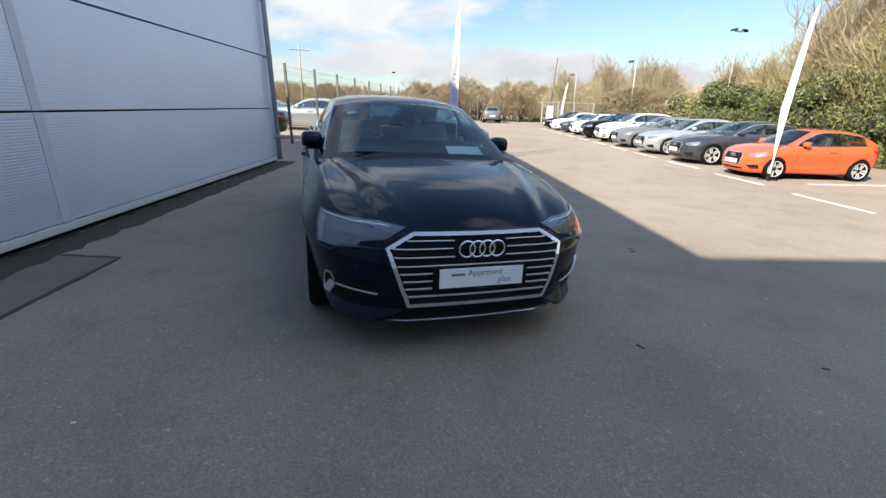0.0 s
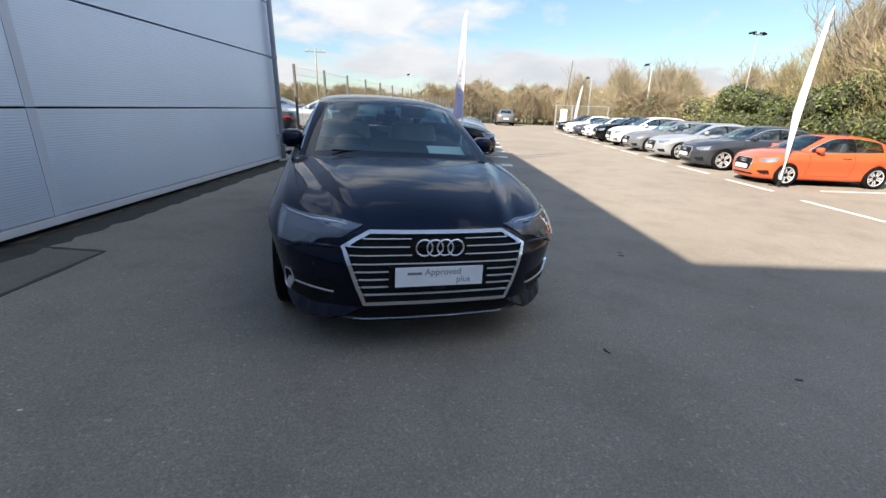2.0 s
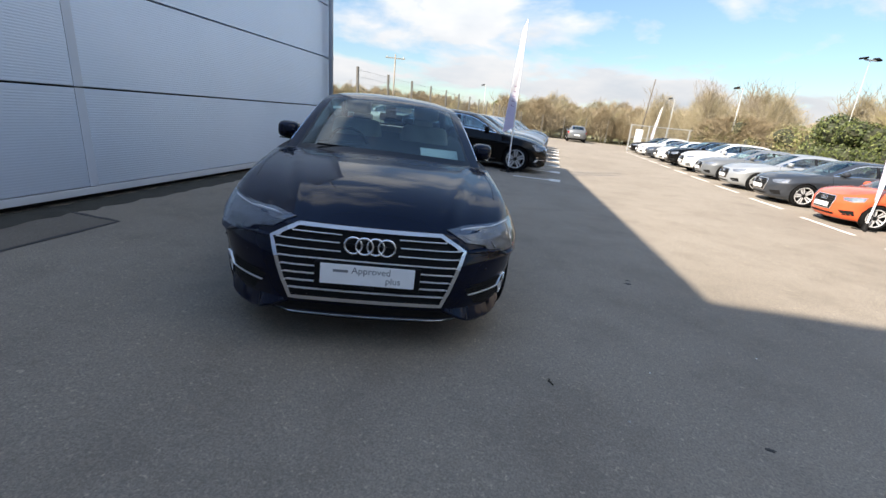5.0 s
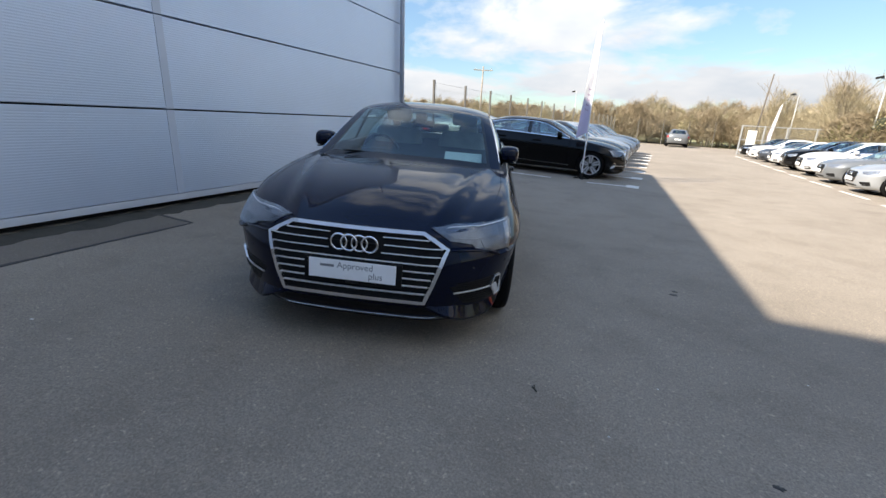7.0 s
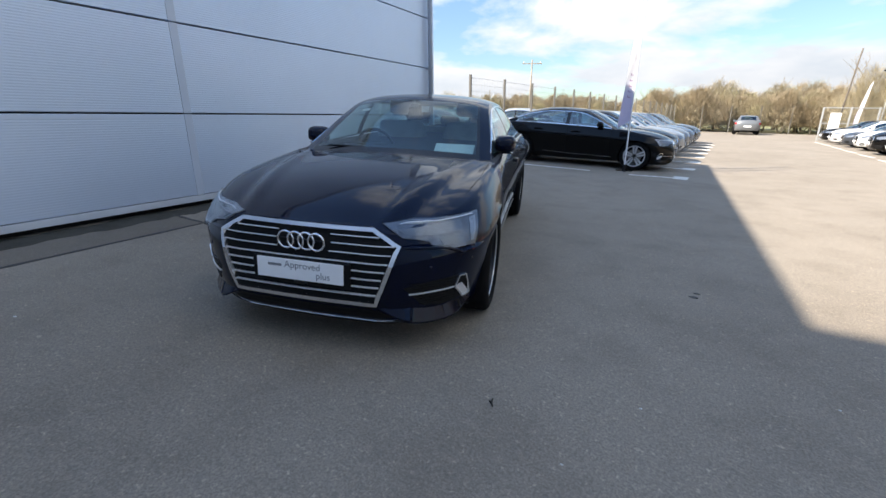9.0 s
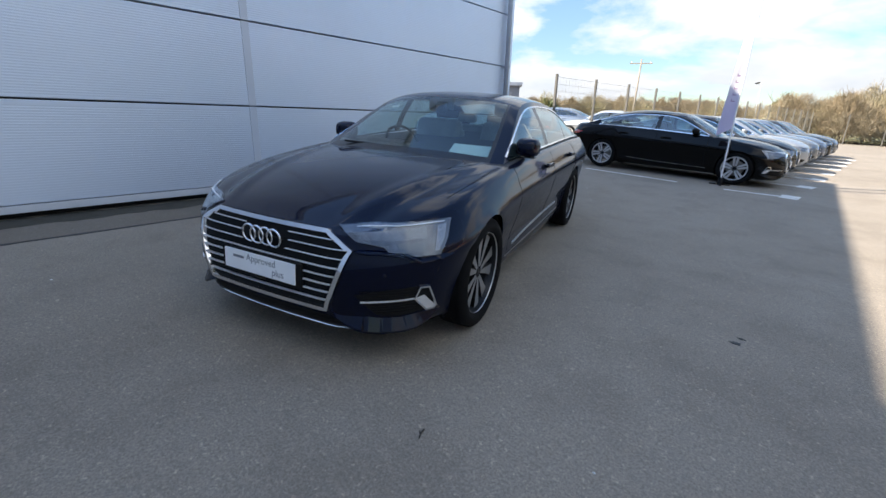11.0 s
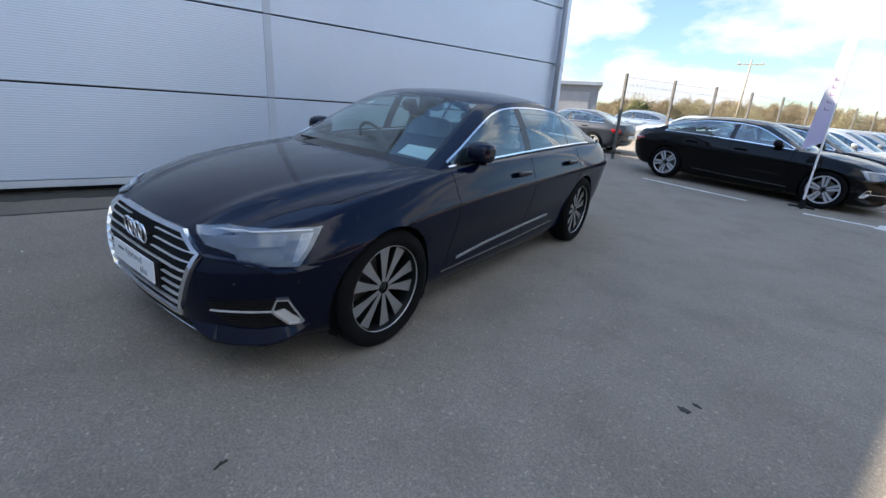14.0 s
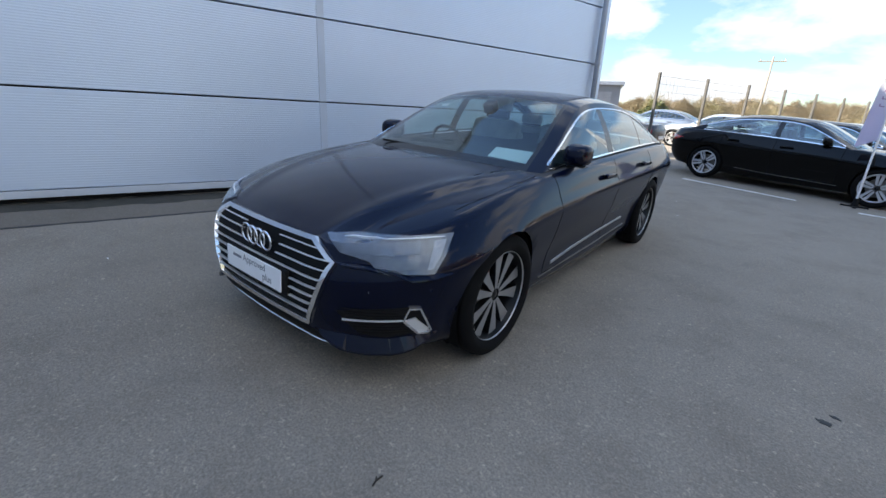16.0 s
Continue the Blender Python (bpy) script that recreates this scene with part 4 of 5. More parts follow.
def hexagon(top, wide, bottom, z0, z1, z2, grow=0.0):
    return [(-top - grow * .5, z2 + grow), (top + grow * .5, z2 + grow), (wide + grow, z1), (bottom + grow * .6, z0 - grow), (-bottom - grow * .6, z0 - grow), (-wide - grow, z1)]


def lettering(words, parent, mat, size, at):
    """Raised letters on a plate that faces along +x."""
    c = bpy.data.curves.new("print", "FONT")
    c.body, c.size, c.extrude = words, size, .0004
    t = bpy.data.objects.new("print", c)
    scene.collection.objects.link(t)
    me = bpy.data.meshes.new_from_object(t)
    bpy.data.objects.remove(t)
    bpy.data.curves.remove(c)
    me.materials.append(mat)
    o = new("print", me)
    o.parent = parent
    o.matrix_local = Matrix(((0, 0, 1, at[0]), (1, 0, 0, at[1]), (0, 1, 0, at[2]), (0, 0, 0, 1)))
    return o


def big_face(car, s, tree, paint, fine):
    """Wide six-sided grille with bars, ring emblem, slim lamps, lower intakes and plate of the large saloon."""
    inner = hexagon(.375, .505, .405, .358, .652, .716)
    outer = hexagon(.375, .505, .405, .358, .652, .716, .026)
    g = part("grille", patch(tree, FRONT, inner, .004, .03), M_BLACK_MATT, car, "black grille with bright bars")
    mid = [((a + c) / 2, (b + d) / 2) for (a, b), (c, d) in zip(inner, outer)]
    part("grille_frame", ribbon(tree, FRONT, mid, .030, .022, .022, closed=True), M_CHROME, g, "chrome six-sided frame")
    def half(z):
        return float(np.interp(z, (.358, .652, .716), (.405, .505, .375)))
    for z, gap in ((.694, .155), (.654, .165), (.611, .155), (.568, 0), (.526, .285), (.484, .285), (.442, .285), (.398, 0)):
        h = half(z) - .004
        runs = [(-h, h)] if not gap else [(-h, -gap), (gap, h)]
        for a, b in runs:
            part("grille_bar", ribbon(tree, FRONT, [(a, z), (b, z)], .0066, .022, .014), M_BAR, g)
    hit, no = cast(tree, *view_ray(FRONT, 0, .658))
    for i in range(4):
        bm = bmesh.new()
        torus(bm, (hit.x + .036 + .003 * (i % 2), (i - 1.5) * .0595, .658), .0455, .0062, 32, 8, "x")
        part("emblem_ring", bm, M_CHROME, g, "chrome ring", True)
    bm = bmesh.new()
    box(bm, hit.x + .012, -.13, .653, hit.x + .034, .13, .663, .002)
    part("emblem_mount", bm, M_BLACK_MATT, g)
    hit, no = cast(tree, *view_ray(FRONT, 0, .502))
    m = Matrix.Translation((hit.x + .032, 0, .502)) @ pose(0, 0, 0, 0, -3, 0)
    bm = bmesh.new()
    box(bm, -.004, -.252, -.0555, .004, .252, .0555, .002)
    pl = part("plate", bm, M_PLATE, car, "white show plate with grey print")
    pl.matrix_local = m
    x = .0045
    def bars(rows, mat):
        for y0, y1, z0, z1 in rows:
            b = bmesh.new()
            box(b, x - .001, min(y0, y1), z0, x + .0008, max(y0, y1), z1)
            part("print_bar", b, mat, pl)
    # facing the plate, its left is -y
    bars([(-.185, -.105, .013, .027)], M_INK)
    lettering("Approved", pl, M_INK, .052, (x, -.088, .010))
    lettering("plus", pl, M_INK, .052, (x, .095, -.036))
    bm = bmesh.new()
    box(bm, hit.x + .004, -.285, .420, hit.x + .024, .285, .563, .006)
    part("plate_carrier", bm, M_BLACK_MATT, car)
    bm = bmesh.new()
    box(bm, hit.x + .016, -.04, .423, hit.x + .03, .04, .439, .003)
    part("parking_camera", bm, M_BLACK_GLOSS, car)
    # lower lip, air slot and bright line
    part("lower_intake", patch(tree, FRONT, [(-.42, .300), (.42, .300), (.50, .248), (-.50, .248)], .003, .01), M_BLACK_MATT, car)
    part("lip_strip", ribbon(tree, FRONT, [(-.58, .232), (-.42, .214), (.42, .214), (.58, .232)], .006, .005, .008), M_CHROME, car, "thin bright strip")
    lamp = [(-.19, .757), (.0, .771), (.2, .782), (.386, .790), (.350, .70), (.308, .634), (.10, .628), (.055, .634), (.02, .674), (-.05, .688), (-.115, .697)]
    for sgn in (1, -1):
        h = part("headlight", patch(tree, 40, lamp, .006, .025, .03, sgn), M_LAMP_DARK, car, "slim headlight with clear cover")
        part("reflector", patch(tree, 40, [(-.13, .735), (.10, .752), (.24, .761), (.235, .712), (.05, .698), (-.08, .706)], .010, .006, .03, sgn), M_LAMP_BOWL, h)
        part("reflector", patch(tree, 40, [(.275, .650), (.298, .652), (.332, .705), (.352, .768), (.300, .762)], .011, .006, .03, sgn), M_LAMP_CLEAR, h, "pale outer reflector")
        part("lens", patch(tree, 40, [(.10, .646), (.235, .652), (.24, .698), (.08, .688)], .011, .004, .03, sgn), M_LENS, h, "smoked projector lens")
        part("light_strip", ribbon(tree, 40, [(-.13, .749), (.05, .763), (.25, .774), (.368, .780)], .007, .014, .006, sign=sgn, taper=.12), M_PLATE, h, "pale running-light strip")
        c = part("cover", patch(tree, 40, lamp, .015, .004, .03, sgn), M_LAMP_GLASS, h, "clear plastic cover")
        c.visible_shadow = False
        # intake at the bumper's corner
        k = part("corner_intake", patch(tree, 40, [(-.13, .436), (.0, .458), (.19, .470), (.24, .464), (.285, .325), (.10, .300), (-.02, .320)], .002, .012, .03, sgn), M_BLACK_MATT, car)
        for i in range(9):
            z = .328 + .0155 * i
            part("intake_slat", ribbon(tree, 40, [(-.03 - .009 * i, z + .004), (.20, z)], .004, .005, .004, .06, sgn), M_BLACK_GLOSS, k)
        ct = part("corner_trim", ribbon(tree, 40, [(.178, .402), (.203, .466), (.252, .463), (.306, .330), (.292, .318), (.245, .322)], .014, .014, .016, .03, sgn, True), M_CHROME, car, "chrome frame on the bumper corner")
        part("trim_facet", patch(tree, 40, [(.184, .402), (.232, .412), (.297, .338), (.288, .325), (.247, .328)], .010, .010, .03, sgn), M_BAR, ct)
        part("duct", patch(tree, 40, [(.188, .408), (.207, .458), (.247, .456), (.296, .344), (.232, .414)], .005, .010, .03, sgn), M_BLACK_MATT, ct)
        part("bumper_strip", ribbon(tree, 40, [(-.10, .397), (.182, .400)], .008, .010, .010, .04, sgn), M_BAR, car, "bright strip")
        part("bumper_wing", ribbon(tree, 40, [(-.24, .312), (-.12, .282), (.0, .258), (.12, .254), (.24, .272), (.34, .300)][::sgn], 0.080, .050, .056, .015, sgn, peak=True, taper=.3), paint, car)
        part("bumper_crease", ribbon(tree, 40, [(-.17, .655), (.0, .652), (.13, .640), (.21, .612), (.40, .628)][::sgn], .034, .016, .017, .03, sgn, peak=True, taper=.2), paint, car)
        for q, z in ((.30, .55), (.02, .54)):
            hit, no = cast(tree, *view_ray(40, q, z, sgn))
            bm = bmesh.new()
            bmesh.ops.create_uvsphere(bm, u_segments=10, v_segments=6, radius=.011)
            bmesh.ops.translate(bm, verts=bm.verts, vec=hit - no * .006)
            part("parking_sensor", bm, paint, car)
        # bonnet shut line and sill strip
        part("shut_line", ribbon(tree, TOP, [(.30, .77 * sgn), (.0, .80 * sgn), (-.46, .795 * sgn)], .0032, .0012, .002), M_TYRE, car)
        part("sill_strip", ribbon(tree, SIDE, [(-.55, .292), (-1.6, .305), (-2.35, .335)], .010, .007, .007, sign=sgn), M_STEEL, car, "dull steel sill strip")
        part("shut_line", ribbon(tree, SIDE, [(.37, .63), (.36, .70)], .005, .0012, .002, sign=sgn), M_TYRE, car)
        t = part("tail_light", patch(tree, SIDE, [(-3.55, .86), (-3.9, .90), (-3.92, .80), (-3.75, .78)], .004, .006, .04, sgn), M_RED_LENS, car)
    part("rear_light_bar", ribbon_rear(tree, s, .86), M_RED_LENS, car)
    # wipers
    for y0, y1 in ((.62, .02), (.06, -.55)):
        bm = bmesh.new()
        a, b = Vector((-.50, y0, 1.005)), Vector((-.46 - .02, y1, 1.02))
        if y0 > .5:
            a.z = .985
        d = (b - a).normalized()
        n = Vector((.5, 0, .85)).normalized()
        pos = [a.lerp(b, i / 12) + n * (.002 + .006 * math.sin(math.pi * i / 12)) for i in range(13)]
        part("wiper", sweep(pos, [n] * 13, .012, .008, .010), M_BLACK_MATT, car)


def ribbon_rear(tree, s, z):
    pos, nor = [], []
    for i in range(17):
        y = -.7 + 1.4 * i / 16
        hit, no = cast(tree, (-5.5, y, z), (1, 0, 0))
        pos.append(hit)
        nor.append(no)
    return sweep(pos, nor, .05, .006, .006)


def small_face(car, s, tree, paint, fine):
    """Simpler front for the parked cars: grille, lamps, intakes, plate, rear lamps."""
    k = s.shoulder(s.nose(1)) / .735
    w = s.width(.5) / .915
    z0, z1, z2 = .36 * k, .60 * k, .695 * k
    inner = hexagon(.34 * w, .40 * w, .34 * w, z0, z1, z2)
    g = part("grille", patch(tree, FRONT, inner, .004, .02, .08), M_BLACK_MATT, car)
    part("grille_frame", ribbon(tree, FRONT, inner, .026, .014, .014, .06, closed=True), M_CHROME, g)
    for i in range(5):
        z = z0 + (z2 - z0) * (i + 1) / 6
        h = float(np.interp(z, (z0, z1, z2), (.33, .39, .33))) * w
        part("grille_bar", ribbon(tree, FRONT, [(-h, z), (h, z)], .012, .012, .01, .1), M_ALLOY_DARK, g)
    hit, no = cast(tree, *view_ray(FRONT, 0, .62 * k))
    bm = bmesh.new()
    for i in range(4):
        torus(bm, (hit.x + .02, (i - 1.5) * .056, .62 * k), .043, .006, 14, 5, "x")
    part("emblem", bm, M_CHROME, g)
    hit, no = cast(tree, *view_ray(FRONT, 0, .45 * k))
    bm = bmesh.new()
    box(bm, hit.x + .012, -.26, .40 * k, hit.x + .026, .26, .51 * k, .003)
    part("plate", bm, M_PLATE, car, "white plate")
    part("lower_intake", patch(tree, FRONT, [(-.42, .29 * k), (.42, .29 * k), (.44, .24 * k), (-.44, .24 * k)], .003, .01, .1), M_BLACK_MATT, car)
    dx = -(s.nose(.8) - .88) * math.sin(radians(40))
    for sgn in (1, -1):
        L = [(-.12 + dx, .70 * k), (.10 + dx, .735 * k), (.33 + dx, .765 * k), (.31 + dx, .66 * k), (.10 + dx, .615 * k), (-.08 + dx, .63 * k)]
        h = part("headlight", patch(tree, 40, L, .003, .012, .03, sgn), M_LAMP_DARK, car)
        part("lens", patch(tree, 40, [(.06 + dx, .65 * k), (.16 + dx, .665 * k), (.16 + dx, .715 * k), (.06 + dx, .70 * k)], .010, .005, .03, sgn), M_LENS, h)
        c = part("cover", patch(tree, 40, L, .017, .003, .06, sgn), M_LAMP_GLASS, h)
        c.visible_shadow = False
        part("corner_intake", patch(tree, 40, [(-.12 + dx, .38 * k), (.18 + dx, .41 * k), (.22 + dx, .29 * k), (-.02 + dx, .27 * k)], .002, .012, .06, sgn), M_BLACK_MATT, car)
        xe = s.tail(.8)
        part("tail_light", patch(tree, SIDE, [(xe + .42, .88 * k), (xe + .12, .90 * k), (xe + .10, .76 * k), (xe + .32, .76 * k)], .004, .006, .06, sgn), M_RED_LENS, car)
    part("rear_plate", ribbon_rear_plate(tree, s, .62 * k), M_PLATE, car)


def ribbon_rear_plate(tree, s, z):
    hit, no = cast(tree, (-6, 0, z), (1, 0, 0))
    bm = bmesh.new()
    box(bm, hit.x - .02, -.26, z - .055, hit.x + .01, .26, z + .055, .003)
    return bm


# ---- the dark blue saloon in the middle of the yard ----
SALOON = saloon()
hero, hero_tree, _ = build_car(SALOON, M_PAINT, "dark blue metallic saloon car with chrome grille on asphalt", M_SEAT, big_face, "ten", True)
for sgn in (1, -1):
    part("sill_trim", ribbon(hero_tree, SIDE, [(-.72, .352), (-1.08, .378), (-1.62, .402), (-2.22, .421)], .022, .007, .006, sign=sgn), M_ALLOY, hero, "satin bright strip low on the doors")
bm = bmesh.new()
box(bm, -.085, -.165, -.002, .085, .165, .002, .001)
card = part("windscreen_card", bm, M_PAPER, hero, "white price card behind the windscreen")
card.matrix_local = Matrix.Translation((-.74, .46, 1.022)) @ pose(0, 0, 0, 0, 26, 3)
bm = bmesh.new()
box(bm, -.03, -.05, -.04, .05, .05, .04, .012)
sensor = part("mirror_sensor", bm, M_BLACK_MATT, hero)
sensor.matrix_local = Matrix.Translation((-1.14, 0, 1.33)) @ pose(0, 0, 0, 0, 29, 0)
bm = bmesh.new()
box(bm, -.02, -.11, -.035, .01, .11, .035, .014)
rear_mirror = part("rear_view_mirror", bm, M_BLACK_MATT, hero)
rear_mirror.matrix_local = Matrix.Translation((-1.25, 0, 1.27))
bm = bmesh.new()
box(bm, -.02, -.04, -.001, .02, .04, .001)
sticker = part("windscreen_sticker", bm, M_PAPER, hero)
sticker.matrix_local = Matrix.Translation((-1.17, -.50, 1.305)) @ pose(0, 0, 0, 8, 29, 0)
hero.matrix_world = on_ground(0.067, 3.184, -74.0)

# ---- parked cars ----
def paint(name, c, metal=0.0):
    return material(name, c, 0.4, metal, coat=1.0, spec=0.1)


P_BLACK = material("black_paint", (0.0012, 0.0013, 0.0017), 0.34, 0.0, coat=0.75, spec=0.02)
P_BLACK.node_tree.nodes["Principled BSDF"].inputs["Coat IOR"].default_value = 1.36
P_ORANGE = paint("orange_paint", (0.58, 0.092, 0.034))
P_GREY = paint("dark_grey_paint", (0.032, 0.037, 0.046), .2)
P_SILVER = paint("silver_paint", (0.34, 0.36, 0.38), .5)
P_WHITE = paint("white_paint", (0.60, 0.61, 0.62))
P_BLUEGREY = paint("blue_grey_paint", (0.09, 0.12, 0.17), .3)
P_SLATE = paint("slate_paint", (0.14, 0.15, 0.16), .3)

SMALL = stretched(SALOON, .955, .985, .98, 2.82, .335)
HATCH, SUV = hatch(), estate_suv()
made = {}


def parked(spec, spec_name, coat, label, x, y, turn, group, face=small_face, kind="five", size=1.0):
    place = on_ground(x, y, turn) @ Matrix.Scale(size, 4)
    key = (spec_name, coat.name, kind)
    if key not in made:
        made[key] = build_car(spec, coat, label, M_SEAT_DARK, face, kind, False)[0]
        made[key].matrix_world = place
        o = made[key]
    else:
        o = copy_thing(made[key], place)
    tagged(o, label, "car", group)
    return o


ROW_A, ROW_B = "cars parked along the fence", "cars parked along the hedge"
parked(SALOON, "saloon", P_BLACK, "black saloon car with five-spoke alloy wheels in a bay", .79, 13.68, 1.5, ROW_A, big_face, "five")
for i, (sp, nm, pt, lab) in enumerate((
        (SMALL, "small", P_BLACK, "black saloon car parked in a marked bay"),
        (SMALL, "small", P_SILVER, "silver saloon car parked in a marked bay"),
        (SMALL, "small", P_SLATE, "slate grey saloon car parked in a marked bay"),
        (SMALL, "small", P_BLUEGREY, "blue grey saloon car parked in a marked bay"),
        (SMALL, "small", P_BLACK, "black saloon car parked in a marked bay"),
        (SMALL, "small", P_SLATE, "slate grey saloon car parked in a marked bay"))):
    parked(sp, nm, pt, lab, .84 + .13 * i, 16.25 + 2.45 * i, 1, ROW_A)
ROWS_B = ((HATCH, "hatch", P_ORANGE, "bright orange three-door hatchback in a bay"),
          (SMALL, "small", P_GREY, "dark grey saloon car in a bay"),
          (SMALL, "small", P_SILVER, "silver saloon car in a bay"),
          (SMALL, "small", P_SLATE, "slate grey saloon car in a bay"),
          (SUV, "suv", P_WHITE, "white compact off-road car in a bay"),
          (SUV, "suv", P_BLACK, "black compact off-road car in a bay"),
          (SUV, "suv", P_WHITE, "white compact off-road car in a bay"),
          (SMALL, "small", P_GREY, "dark grey saloon car in a bay"),
          (SMALL, "small", P_WHITE, "white saloon car in a bay"),
          (SMALL, "small", P_BLACK, "black saloon car in a bay"))
for i, (sp, nm, pt, lab) in enumerate(ROWS_B):
    x, y, turn, size = (8.36 + .16 * i, 11.14 + 2.82 * i, 180 if i == 0 else 178, .85 if i == 0 else .91)
    parked(sp, nm, pt, lab, x, y, turn, ROW_B, size=size)
parked(SUV, "suv", P_SLATE, "grey off-road car parked at the far end of the yard", 6.0, 49.0, 88, "cars at the far end")
# beyond the fence
parked(SMALL, "small", P_GREY, "dark grey saloon car parked behind the mesh fence", -8.6, 15.6, 190, "cars behind the fence")
parked(SMALL, "small", P_SILVER, "silver saloon car parked behind the mesh fence", -7.2, 21.6, 186, "cars behind the fence")
parked(SMALL, "small", P_BLUEGREY, "blue grey car parked behind the mesh fence", -11.5, 24.5, 186, "cars behind the fence")

# ---- bay markings, seams, stains and litter ----
for i in range(8):
    y = 11.90 + 2.2 * i
    dx = .14 * i
    ground_strip("bay_line", [(-2.15 + dx, y), (-.03 + dx, y)], .10, M_LINE, "worn white bay line on asphalt", wobble=.12)
    ground_strip("bay_line", [(.88 + dx, y - .06), (1.80 + dx, y + .15)], .10, M_LINE, "worn white bay line on asphalt", wobble=.12)
    ground_strip("bay_end_mark", [(1.94 + dx, y - .02), (1.98 + dx, y + .46)], .30, M_LINE, "short white bay end mark", wobble=.1)
for i in range(11):
    y = 6.84 + 2.72 * i
    ground_strip("bay_line", [(7.36 + .13 * i, y), (7.33 + .13 * i, y + 1.65)], .10, M_LINE, "worn white bay line on asphalt", wobble=.12)
for i in range(10):
    y = 9.70 + 2.80 * i
    ground_strip("bay_line", [(8.75 + .1 * i, y + .12), (12.6 + .1 * i, y + .3)], .10, M_LINE, "worn white bay line on asphalt", wobble=.12)
ground_strip("tar_seam", [(-3.45, 3.62), (-2.66, 3.60), (-2.62, 2.2), (-2.61, .2), (-2.63, -2.5), (-2.62, -5.0)], .038, M_TAR, "dark tar seam round a repaired patch", "seam", wobble=.5)

ground_strip("repair_patch", [(-3.06, -5.1), (-3.07, 3.59)], .84, M_PATCH, "darker strip of repaired asphalt along the wall", "patch", lift=.002)

# dirt at the wall's foot, its colour darkened for the shade there too
M_DIRT_SHADE = material("dirt_and_shade", (0.035, 0.033, 0.026), 0.95, vary=0.4, scale=6, fine=0.8, bump=0.6, bump_scale=50)
ground_strip("dirt_shade_strip", [(-3.38, -5.1), (-3.33, 2), (-3.31, 10.2)], .34, M_DIRT_SHADE, "dark strip of dirt and painted shade along the wall", "dirt", wobble=.25)


def blot(name, x, y, r, mat, label, cat, h=.003):
    """A flat uneven spot lying on the yard."""
    bm = bmesh.new()
    n = 16
    ring = [r * random.uniform(.55, 1.15) for _ in range(n)]
    a = [bm.verts.new((x + ring[i] * math.cos(2 * math.pi * i / n), y + .6 * ring[i] * math.sin(2 * math.pi * i / n), ground_z(x + ring[i] * math.cos(2 * math.pi * i / n), y + .6 * ring[i] * math.sin(2 * math.pi * i / n)) + h)) for i in range(n)]
    c = bm.verts.new((x, y, ground_z(x, y) + h * 1.6))
    low = [bm.verts.new((v.co.x, v.co.y, v.co.z - h - .004)) for v in a]
    for i in range(n):
        j = (i + 1) % n
        bm.faces.new((a[i], a[j], c))
        bm.faces.new((a[i], low[i], low[j], a[j]))
    bm.faces.new(low[::-1])
    return tagged(mesh_ob(name, bm, mat), label, cat)


blot("oil_spot", 2.26, 4.47, .036, M_STAIN, "dark oil spot on the asphalt", "stain")
blot("oil_spot", 2.28, 4.57, .024, M_STAIN, "dark oil spot on the asphalt", "stain")
blot("oil_spot", 2.48, 2.25, .028, M_STAIN, "small dark spot on the asphalt", "stain")
M_TWIG = material("dry_twig", (0.05, 0.04, 0.03), 0.9, vary=0.3, scale=40)
bm = bmesh.new()
for (a, b) in (((0, 0), (.025, .012)), ((.025, .012), (.055, .014)), ((.022, .012), (.034, .024))):
    d = Vector((b[0] - a[0], b[1] - a[1], 0))
    box(bm, 0, -.0028, .001, d.length, .0028, .007, 0, Matrix.Translation((a[0], a[1], 0)) @ pose(0, 0, 0, 0, 0, math.degrees(math.atan2(d.y, d.x))))
tw = tagged(mesh_ob("twig", bm, M_TWIG), "short dry twig lying on asphalt", "litter")
tw.matrix_world = on_ground(1.42, 2.41, 98)
for x, y in ((-.35, 8.13), (-.87, 9.12), (1.8, 2.23), (2.04, 2.78), (2.9, 3.3), (-1.5, 1.6)):
    blot("paint_fleck", x, y, random.uniform(.007, .014), M_LINE, "pale fleck on the asphalt", "litter")


# ---- mesh fences ----
def limb(bm, p, q, r0, r1, k=6):
    t = (q - p).normalized()
    s = t.orthogonal().normalized()
    u = t.cross(s)
    A = [bm.verts.new(p + (s * math.cos(a) + u * math.sin(a)) * r0) for a in [i * 2 * math.pi / k for i in range(k)]]
    B = [bm.verts.new(q + (s * math.cos(a) + u * math.sin(a)) * r1) for a in [i * 2 * math.pi / k for i in range(k)]]
    for i in range(k):
        bm.faces.new((A[i], A[(i + 1) % k], B[(i + 1) % k], B[i]))


M_POST = material("fence_post", (0.10, 0.095, 0.085), 0.7, vary=0.2, scale=6)
M_WIRE = material("fence_wire", (0.16, 0.17, 0.16), 0.6, 0.3)


